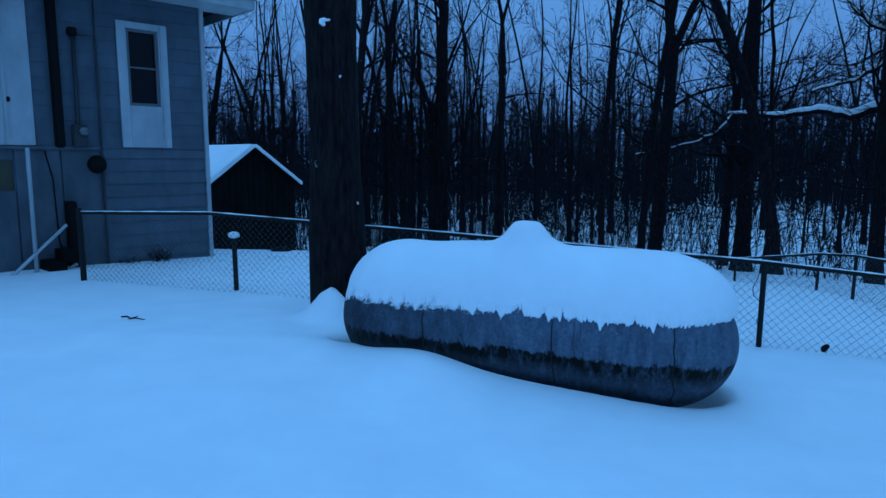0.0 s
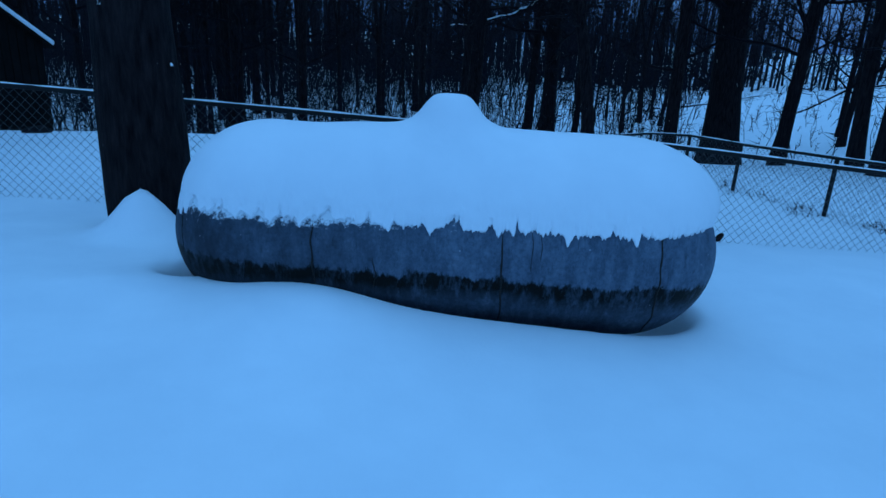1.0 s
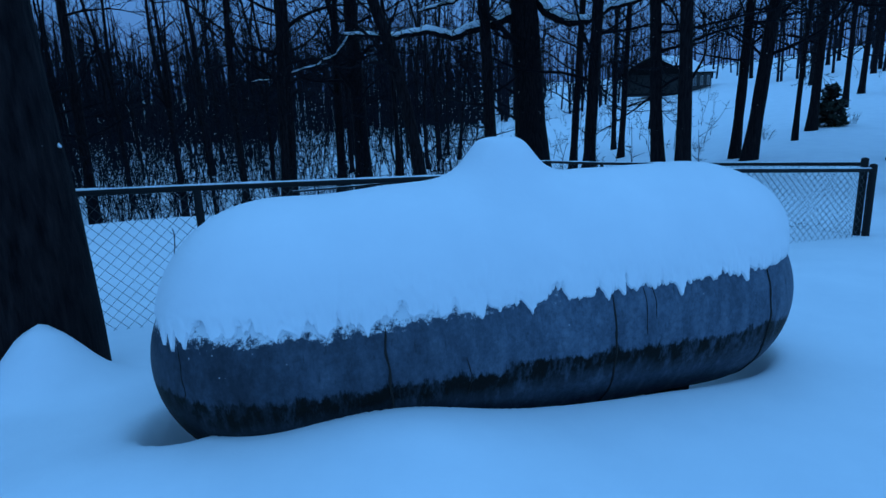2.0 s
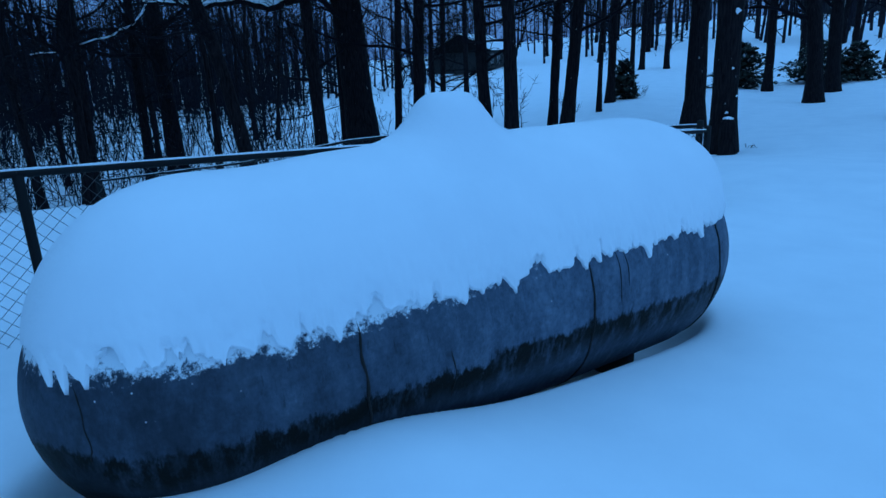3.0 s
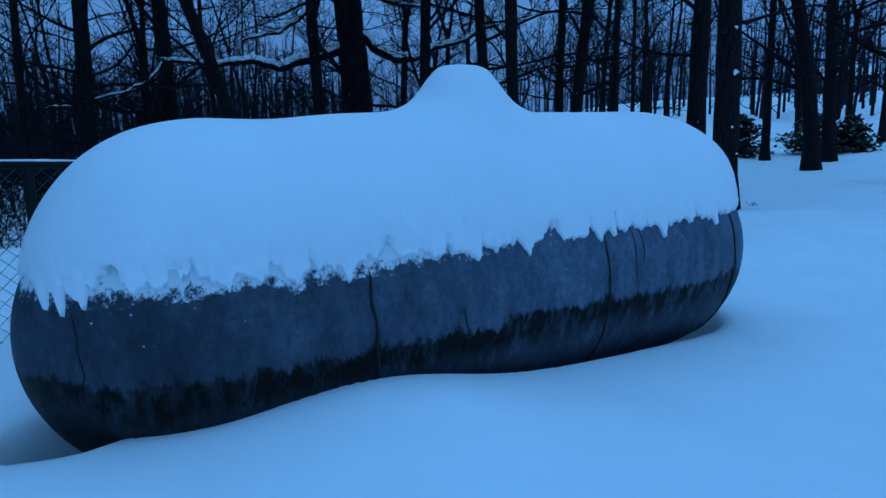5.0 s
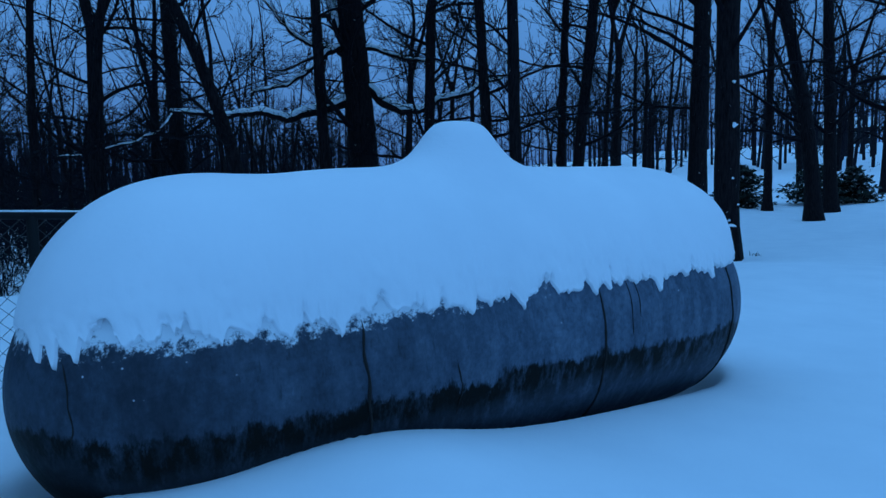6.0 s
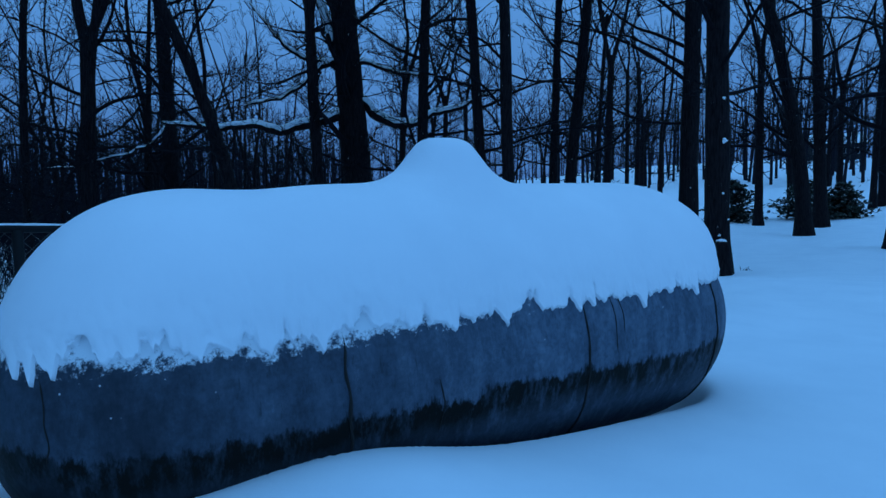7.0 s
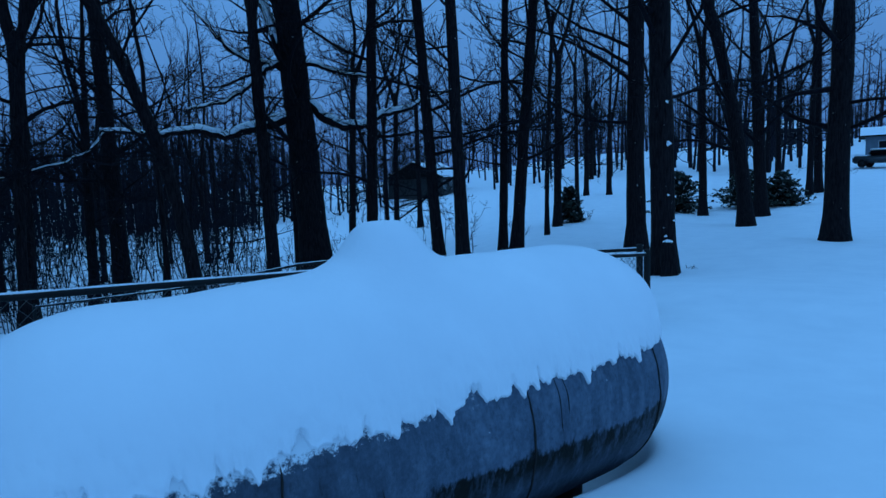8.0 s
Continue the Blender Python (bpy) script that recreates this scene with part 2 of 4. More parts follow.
    along = n.new("ShaderNodeMapRange")
    along.inputs["From Min"].default_value, along.inputs["From Max"].default_value = 0.5, -0.6
    along.inputs["To Min"].default_value, along.inputs["To Max"].default_value = 0.25, 0.6
    l.new(sep.outputs["X"], along.inputs["Value"])
    much = n.new("ShaderNodeMath")
    much.operation = "MULTIPLY"
    l.new(band.outputs[0], much.inputs[0])
    l.new(along.outputs[0], much.inputs[1])
    crust = n.new("ShaderNodeMath")
    l.new(much.outputs[0], crust.inputs[0])
    l.new(tex_noise(n, l, 21, 7, 0.78, (1, 1, 1.1)), crust.inputs[1])
    mix3 = n.new("ShaderNodeMix")
    mix3.data_type = "RGBA"
    l.new(ramp(n, l, crust.outputs[0], (0.88, (0, 0, 0)), (0.97, (1, 1, 1))), mix3.inputs["Factor"])
    l.new(mix2.outputs["Result"], mix3.inputs["A"])
    mix3.inputs["B"].default_value = (0.75, 0.78, 0.8, 1)
    l.new(mix3.outputs["Result"], b.inputs["Base Color"])
    b.inputs["Specular IOR Level"].default_value = 0.12
    bump(n, l, b, grit, 0.35, 0.006)
    return m


def shell(radius, half, head, rows=24, sides=72):
    prof = [(-half - head * math.cos(math.pi / 2 * i / rows), max(radius * math.sin(math.pi / 2 * i / rows), 0.001)) for i in range(rows + 1)]
    prof += [(half * (2 * k / 30 - 1), radius) for k in range(1, 30)]
    prof += [(-u, r) for u, r in reversed(prof[:rows + 1])]
    verts, faces = [], []
    for u, r in prof:
        for k in range(sides):
            a = 2 * math.pi * k / sides
            verts.append((u, -r * math.sin(a), r * math.cos(a)))
    for i in range(len(prof) - 1):
        for k in range(sides):
            faces.append((i * sides + k, i * sides + (k + 1) % sides, (i + 1) * sides + (k + 1) % sides, (i + 1) * sides + k))
    return verts, faces


def section(u):
    e = max(abs(u) - TANK_H, 0) / TANK_A
    return TANK_R * math.sqrt(max(1 - e * e, 0.0))


def build_tank():
    tank = group_root("propane_tank", TANK_M, "weathered grey steel propane tank with black growth along its belly", "tank")
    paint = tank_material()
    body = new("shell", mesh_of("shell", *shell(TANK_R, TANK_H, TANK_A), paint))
    body.parent = tank
    # rusted weld seams, each a low uneven bead round the shell
    rust = mat("rusted_weld", (0.012, 0.010, 0.009), 0.9)
    for u0, a0, a1 in ((-0.63, 66, 150), (0.28, 66, 150), (1.03, 58, 150), (-1.32, 62, 100), (-0.335, 86, 108), (0.415, 66, 92), (0.46, 66, 84)):
        v, f, pts, rad = [], [], [], []
        thick = 0.0055 if u0 in (-0.63, 0.28, 1.03) else 0.002
        for i in range(41):
            a = radians(a0 + (a1 - a0) * i / 40)
            u = u0 + 0.012 * noise.noise((a * 5, u0 * 9, 1)) + 0.02 * math.sin(a * 1.3 - 1)
            r = section(u) + 0.001
            pts.append(Vector((u, -r * math.sin(a), r * math.cos(a))))
            rad.append(thick * (0.6 + 0.9 * abs(noise.noise((a * 9, u0, 4)))) * (1 - abs(2 * i / 40 - 1) ** 6))
        tube(v, f, pts, rad, 6)
        new("weld_seam", mesh_of("weld_seam", v, f, rust)).parent = tank
    steel = mat("saddle_steel", (0.03, 0.03, 0.032), 0.7, 0.4)
    for u0 in (-0.85, 0.85):
        bm = bmesh.new()
        box(bm, (0.09, 0.34, 0.3), pose(u0, 0, -TANK_R - 0.1), 0.012)
        part("saddle", bm, steel, tank, "dark steel saddle foot")


build_tank()

# places where the snow on the tank hangs lower (+) or has slid off (-): place along the tank, metres, width
TIPS = [(-1.354, .065, .01), (-1.322, .06, .008), (-1.285, .04, .016), (-1.177, .02, .014), (-1.125, .012, .01), (-1.01, .02, .02), (-.905, .018, .02), (-.822, .035, .02),
        (-.676, .03, .03), (-.512, .012, .012), (-.258, .032, .016), (-.056, .037, .014), (.111, .018, .01), (.265, .038, .01), (.34, .03, .01), (.6, .06, .02), (.914, .037, .012)]
NOTCHES = [(-1.215, .05, .02), (-1.148, .02, .01), (-1.094, .028, .012), (-1.052, .03, .018), (-.866, .026, .018), (-.549, .045, .022), (-.44, .016, .02), (-.35, .022, .014),
           (-.228, .012, .012), (-.095, .014, .012), (.05, .04, .03), (.079, .016, .008), (.237, .02, .012), (.352, .05, .008), (.504, .008, .02), (.806, .038, .008), (.94, .03, .008)]


def level_angle(u, deg):
    """Degrees from the top at which the tank's section at u crosses the height that deg has on the straight part."""
    r = max(section(u), 0.02)
    return math.degrees(math.acos(min(TANK_R * math.cos(radians(deg)) / r, 0.999)))


def calm_edge(u):
    return math.degrees(math.acos(min((0.183 + 0.014 * smooth(0.4, 0.6, -u) + 0.02 * smooth(0.9, 1.25, u)) / max(section(u), 0.02), 0.999)))


def snow_edge(u):
    """Degrees from the top at which the snow ends on the tank's front."""
    z = 0.183 + 0.014 * smooth(0.4, 0.6, -u) + 0.012 * noise.noise((u * 9, 4, 0)) + 0.016 * noise.noise((u * 24, 9, 0)) + 0.012 * noise.noise((u * 55, 2, 0)) - 0.008 * abs(noise.noise((u * 120, 6, 0)))
    z += 0.022 * noise.noise((u * 38, 12, 0)) * smooth(0.45, 0.7, -u) + 0.018 * noise.noise((u * 85, 17, 0)) + 0.01 * noise.noise((u * 170, 23, 0))
    z += 0.02 * smooth(0.9, 1.25, u)
    for c, d, w in TIPS:
        if abs(u - c) < 3 * w:
            z -= d * math.exp(-((u - c) / w) ** 2)
    for c, d, w in NOTCHES:
        if abs(u - c) < 3 * w:
            z += d * math.exp(-((u - c) / w) ** 2)
    return math.degrees(math.acos(min(z / max(section(u), 0.02), 0.999)))


def tank_snow():
    """Thick cap of snow on the tank, with a mound over the valve dome and a ragged lower edge."""
    verts, faces = [], []
    nu, nv = 640, 66
    reach = 1.4
    for i in range(nu + 1):
        s = -1 + 2 * i / nu
        u = reach * math.copysign(1 - (1 - abs(s)) ** 1.15, s)
        r = section(u)
        e = max(abs(u) - TANK_H, 0) / TANK_A
        nx, nr = math.copysign(e / TANK_A, u), r / TANK_R ** 2
        nl = math.hypot(nx, nr)
        nx, nr = nx / nl, nr / nl
        calm = calm_edge(u)
        front = max(snow_edge(u), 2)
        back = level_angle(u, 66) * (1 + 0.05 * noise.noise((u * 6, 21, 0)))
        close = 1 - abs(s) ** 14
        for j in range(nv + 1):
            w = -1 + 2 * j / nv
            w = math.copysign(1 - (1 - abs(w)) ** 1.5, w)
            ragged = calm + (front - calm) * smooth(0.88, 1.0, w)
            a = radians(ragged * w if w > 0 else back * w)
            edge = (1 - abs(w) ** 3.2) * close
            t = 0.012 + 0.118 * (0.5 + 0.5 * math.cos(a)) * edge
            t *= 1 + 0.06 * noise.noise((u * 2.2, a * 1.5, 5))
            if w < 0:
                t *= 1 - 0.8 * smooth(0.55, 0.95, -s) * smooth(0, 0.5, -w)
            t *= 1 - 0.12 * smooth(0.25, 0.6, -s) - 0.42 * smooth(0.7, 1.0, -s)
            t += 0.006 * noise.noise((u * 5, a * 3, 14)) * edge
            t += (0.008 * noise.noise((u * 13, a * 9, 2)) + 0.005 * noise.noise((u * 45, a * 30, 8))) * smooth(0.6, 0.95, abs(w))
            t = max(t, 0.016 * close)
            if abs(w) == 1 or abs(s) == 1:
                t = -0.004
            rr = r + t * nr
            px, py, pz = u + t * nx, -(rr - t * nr * 0.22) * math.sin(a), rr * math.cos(a)
            # mound over the dome
            d = math.hypot(px - 0.005, py)
            pz += 0.168 / (1 + (d / 0.155) ** 4.6) * (1 - smooth(0.22, 0.38, d))
            verts.append((px, py, pz))
    for i in range(nu):
        for j in range(nv):
            a = i * (nv + 1) + j
            faces.append((a, a + 1, a + nv + 2, a + nv + 1))
    ob = new("snow_drift", mesh_of("snow_drift", verts, faces, SNOW))
    ob.matrix_world = TANK_M
    tagged(ob, "thick smooth snow with a mound and ragged edge on the tank", "snow")


tank_snow()


# ---- trees ----
def spike(verts, faces, p, q, r):
    """A fine three-sided twig."""
    d = (q - p).normalized()
    u = d.cross(Vector((0.31, 0.8, 0.5))).normalized()
    w = d.cross(u)
    i = len(verts)
    verts += [p + u * r, p + (w - u * 0.6) * r, p - (w + u * 0.6) * r, q]
    faces += [(i, i + 1, i + 3), (i + 1, i + 2, i + 3), (i + 2, i, i + 3)]


def any_way(rnd, low=-1.0):
    return Vector((rnd.uniform(-1, 1), rnd.uniform(-1, 1), rnd.uniform(low, 1)))


def grow(rnd, out, start, way, length, r, level, counts, curl=1.0, lift=0.25, least=0.0055):
    """A branch that bends steadily one way and then another, with finer ones on it."""
    bv, bf = out
    if level == 3:
        spike(bv, bf, start, start + way.normalized() * length, r)
        return
    segs = (9, 5, 3)[level]
    line, w = [start], way.normalized()
    bend = any_way(rnd) * curl / segs
    for i in range(segs):
        if i in (segs // 3, 2 * segs // 3):
            bend = any_way(rnd) * curl * 1.6 / segs
        w = (w + bend + any_way(rnd) * 0.1 + Vector((0, 0, lift / segs))).normalized()
        line.append(line[-1] + w * length / segs)
    tube(bv, bf, line, [max(r * (1 - 0.8 * i / segs), 0.004) for i in range(segs + 1)], (5, 3, 3)[level], True, level == 2)
    if level < len(counts):
        for k in range(counts[level]):
            s = 0.12 + 0.88 * (k + rnd.random()) / counts[level]
            i = min(int(s * segs), segs - 1)
            q = line[i].lerp(line[i + 1], s * segs - i)
            dd = (line[i + 1] - line[i]).normalized()
            side = any_way(rnd, -0.5).normalized()
            grow(rnd, out, q, dd + side * 0.9, length * rnd.uniform(0.25, 0.52) * (1.15 - 0.45 * s), max(r * 0.42 * (1 - 0.5 * s), least), level + 1, counts, curl * 1.1, lift, least)


def tree_meshes(seed, height, radius, limbs, first, counts=(6, 5, 2), fork=0.5, lean=(0, 0), curl=(0, 0), limb_size=1.0, sides=11, wander=0.05, low=1.0, flare=1.0, least=0.0055):
    """A bare broadleaf tree: a tapered trunk that may fork, limbs, branches and twigs. lean and curl: how far the trunk
    strays sideways for each metre of height, and ever more. Returns two meshes."""
    rnd = random.Random(seed)
    tv, tf, crown = [], [], ([], [])
    n = 16
    leaders = []
    top = height if not fork else height * fork
    pts, stray = [], Vector((0, 0, 0))
    for i in range(n + 1):
        z = -0.4 + (top + 0.4) * i / n
        pts.append(Vector((lean[0] * z + curl[0] * z * abs(z) / 10, lean[1] * z + curl[1] * z * abs(z) / 10, z)) + stray)
        stray = stray + Vector((rnd.uniform(-1, 1), rnd.uniform(-1, 1), 0)) * wander * top / n
    d = (pts[-1] - pts[-3]).normalized()
    end = 0.25 if not fork else 0.72
    rad = [radius * (1 + 0.6 * flare if i == 0 else 1 + 0.3 * flare if i == 1 else 1 + 0.03 * flare if i == 2 else 1 - (1 - end) * (i / n)) * rnd.uniform(0.95, 1.05) for i in range(n + 1)]
    tube(tv, tf, pts, rad, sides, not fork)
    leaders.append((pts, rad))
    if fork:
        az = rnd.uniform(0, 6.28)
        for k in range(2):
            w = (d + Vector((math.cos(az + 3.14 * k), math.sin(az + 3.14 * k), 0)) * rnd.uniform(0.1, 0.32)).normalized()
            line = [pts[-1] - d * 0.5]
            bend = any_way(rnd) * 0.05
            for i in range(n):
                if i % 5 == 4:
                    bend = any_way(rnd) * 0.09
                w = (w + bend + Vector((rnd.uniform(-1, 1), rnd.uniform(-1, 1), rnd.uniform(0, 0.5))) * 0.08).normalized()
                line.append(line[-1] + w * (height - top) / n)
            w0 = rnd.uniform(0.75, 0.92)
            rr = [radius * end * w0 * (1 - 0.85 * i / n) for i in range(n + 1)]
            tube(tv, tf, line, rr, 8)
            leaders.append((line, rr))
    for k in range(limbs):
        s = first + (1 - first) * ((k + rnd.random()) / limbs) ** low
        if fork and s > fork:
            line, rr = leaders[1 + rnd.randrange(2)]
            t = (s - fork) / (1 - fork)
        else:
            line, rr = leaders[0]
            t = s / (fork or 1)
        i = min(int(t * n), n - 1)
        q = line[i].lerp(line[i + 1], t * n - i)
        az = rnd.uniform(0, 2 * math.pi)
        up = rnd.uniform(-0.15, 0.7) + 0.4 * s
        grow(rnd, crown, q, Vector((math.cos(az), math.sin(az), up)), limb_size * height * rnd.uniform(0.18, 0.36) * (1.2 - 0.6 * s), max(rr[i] * rnd.uniform(0.2, 0.36), 0.012), 0, counts, least=least)
    return mesh_of("trunk", tv, tf, BARK), mesh_of("crown", crown[0], crown[1], TWIG)


def plant(name, meshes, x, y, turn, size, thick, label, group="", sink=0.0):
    root = group_root(name, pose(x, y, snow_height(x, y) - sink, 0, 0, turn), label, "tree", group)
    root.scale = (size * thick, size * thick, size)
    for me, nm in zip(meshes, ("trunk", "crown")):
        o = new(nm, me)
        o.parent = root
    return root


KINDS = [tree_meshes(40 + i, 16.0, 0.26, 13, 0.15 + 0.04 * (i % 3), (6, 5, 1), (0.25, 0.45, 0.3, 0.38, 0.22)[i % 5], (0.03 * (i % 4 - 1.5), 0), (0.05 * (i % 3 - 1), 0.03), 1.05, 10, 0.06, least=0.009) for i in range(10)]
SLIM = [tree_meshes(80 + i, 11.0, 0.09, 10, 0.1, (5, 5, 2), (0, 0.3, 0.45)[i % 3], (0.05 * (i % 4 - 1.5), 0), (0.08 * (i % 3 - 1), 0), 1.1, 7, 0.08, least=0.008) for i in range(8)]

# the oak beside the tank
oak = plant("oak_tree", tree_meshes(3, 15, 0.265, 12, 0.36, (7, 6, 2), 0.6, (-0.012, 0), (0, 0), 0.9, 24, 0.008, flare=0.1), *OAK, 0, 1.0, 1.0, "thick dark oak beside the tank, snow drifted at its foot")

for vert in oak.children[0].data.vertices:
    c = vert.co
    out = Vector((c.x, c.y, 0)).normalized()
    c += out * 0.022 * noise.noise((c.x * 5, c.y * 5, c.z * 2.2))


def trunk_snow(x, y, radius, spots, seed):
    """Lumps of snow caught in the bark: height, bearing and size of each."""
    rnd = random.Random(seed)
    base = snow_height(x, y)
    for z, bearing, size in spots:
        bm = bmesh.new()
        for k in range(5):
            m = Matrix.Translation((rnd.uniform(-.5, .5) * size, rnd.uniform(-.5, .5) * size * 0.6, rnd.uniform(-.5, .6) * size)) @ Matrix.Diagonal((size * rnd.uniform(0.3, 0.7), size * 0.25, size * rnd.uniform(0.2, 0.55), 1))
            made = bmesh.ops.create_icosphere(bm, subdivisions=2, radius=1)
            for vert in made["verts"]:
                vert.co = m @ (vert.co * (1 + 0.35 * noise.noise(vert.co * 2.3 + Vector((k, seed, z)))))
        a = radians(bearing)
        ob = part("snow_clump", bm, SNOW, None)
        ob.matrix_world = Matrix.Translation((x + math.cos(a) * radius, y + math.sin(a) * radius, base + z)) @ Matrix.Rotation(a + math.pi / 2, 4, "Z")
        tagged(ob, "clump of snow caught in the dark bark", "snow", "snow on trunks")


trunk_snow(*OAK, 0.245, [(2.72, -104, 0.06), (2.25, -70, 0.016), (1.1, -30, 0.02)], 4)
trunk_snow(12.1, 6.95, 0.27, [(0.5, 215, 0.06), (0.62, 200, 0.05), (0.8, 190, 0.035), (1.1, 225, 0.03), (1.6, 200, 0.03), (2.6, 205, 0.06), (3.4, 195, 0.035)], 6)

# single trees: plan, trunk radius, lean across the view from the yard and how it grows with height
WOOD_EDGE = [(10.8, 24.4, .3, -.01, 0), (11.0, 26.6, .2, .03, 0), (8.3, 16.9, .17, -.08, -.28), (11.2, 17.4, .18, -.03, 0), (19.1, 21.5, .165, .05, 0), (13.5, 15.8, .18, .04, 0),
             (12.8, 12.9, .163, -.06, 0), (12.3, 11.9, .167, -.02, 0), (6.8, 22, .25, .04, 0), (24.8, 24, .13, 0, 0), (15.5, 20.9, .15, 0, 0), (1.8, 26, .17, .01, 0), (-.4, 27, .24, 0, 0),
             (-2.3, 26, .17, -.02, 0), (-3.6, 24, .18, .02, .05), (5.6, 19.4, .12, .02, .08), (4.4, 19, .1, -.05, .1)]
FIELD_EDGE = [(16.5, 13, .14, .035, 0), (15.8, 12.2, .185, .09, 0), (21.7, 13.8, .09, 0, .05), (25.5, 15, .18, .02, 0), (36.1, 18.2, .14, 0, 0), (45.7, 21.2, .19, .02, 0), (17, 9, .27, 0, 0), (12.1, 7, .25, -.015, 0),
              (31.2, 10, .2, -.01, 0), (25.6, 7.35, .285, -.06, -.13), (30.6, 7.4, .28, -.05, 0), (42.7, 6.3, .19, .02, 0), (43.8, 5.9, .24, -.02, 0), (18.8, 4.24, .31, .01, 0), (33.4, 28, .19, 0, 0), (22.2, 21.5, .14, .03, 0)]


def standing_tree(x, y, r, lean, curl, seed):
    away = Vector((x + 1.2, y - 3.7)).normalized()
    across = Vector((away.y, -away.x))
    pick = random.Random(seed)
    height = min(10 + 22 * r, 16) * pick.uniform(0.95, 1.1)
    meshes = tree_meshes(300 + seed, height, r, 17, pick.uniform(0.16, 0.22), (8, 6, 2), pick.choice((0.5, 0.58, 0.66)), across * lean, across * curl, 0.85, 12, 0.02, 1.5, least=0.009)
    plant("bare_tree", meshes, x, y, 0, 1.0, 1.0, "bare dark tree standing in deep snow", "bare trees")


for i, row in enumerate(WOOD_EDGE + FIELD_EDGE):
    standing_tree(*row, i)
rnd = random.Random(5)

# the wood in the valley
woods = []
while len(woods) < 96:
    th, d = rnd.uniform(-40, 58), 15 + 62 * rnd.random() ** 1.1
    x, y = d * math.sin(radians(th)), 4 + d * math.cos(radians(th))
    if d < 22 and th < 30 or th > 38 and (d < 45 or rnd.random() < 0.5):
        continue
    if any((x - a) ** 2 + (y - b) ** 2 < 1.2 for a, b in woods) or math.hypot(x + 6, y - 20) < 4.5:
        continue
    woods.append((x, y))
    if rnd.random() < 0.62:
        plant("bare_tree", SLIM[rnd.randrange(8)], x, y, rnd.uniform(0, 360), rnd.uniform(0.7, 1.25), rnd.uniform(0.8, 1.2), "slim bare tree in the snowy wood", "wood")
    else:
        plant("bare_tree", KINDS[rnd.randrange(10)], x, y, rnd.uniform(0, 360), rnd.uniform(0.8, 1.15), rnd.uniform(0.38, 0.7), "bare dark tree in the snowy wood", "wood")


# trees between the house and the oak
for k in range(36):
    th, d = radians(rnd.uniform(-27, 6)), rnd.uniform(23, 44)
    plant("bare_tree", KINDS[rnd.randrange(10)], d * math.sin(th), 3 + d * math.cos(th), rnd.uniform(0, 360), rnd.uniform(0.75, 1.1), rnd.uniform(0.4, 0.7), "bare dark tree in the snowy wood", "wood")

# trees beyond the field
for k in range(20):
    th, d = radians(rnd.uniform(60, 98)), rnd.uniform(48, 100)
    x, y = d * math.sin(th), 4 + d * math.cos(th)
    if y < 3 and x < 72:
        continue
    plant("bare_tree", KINDS[rnd.randrange(10)], x, y, rnd.uniform(0, 360), rnd.uniform(0.8, 1.15), rnd.uniform(0.6, 0.9), "bare dark tree beyond the snowy field", "field trees")


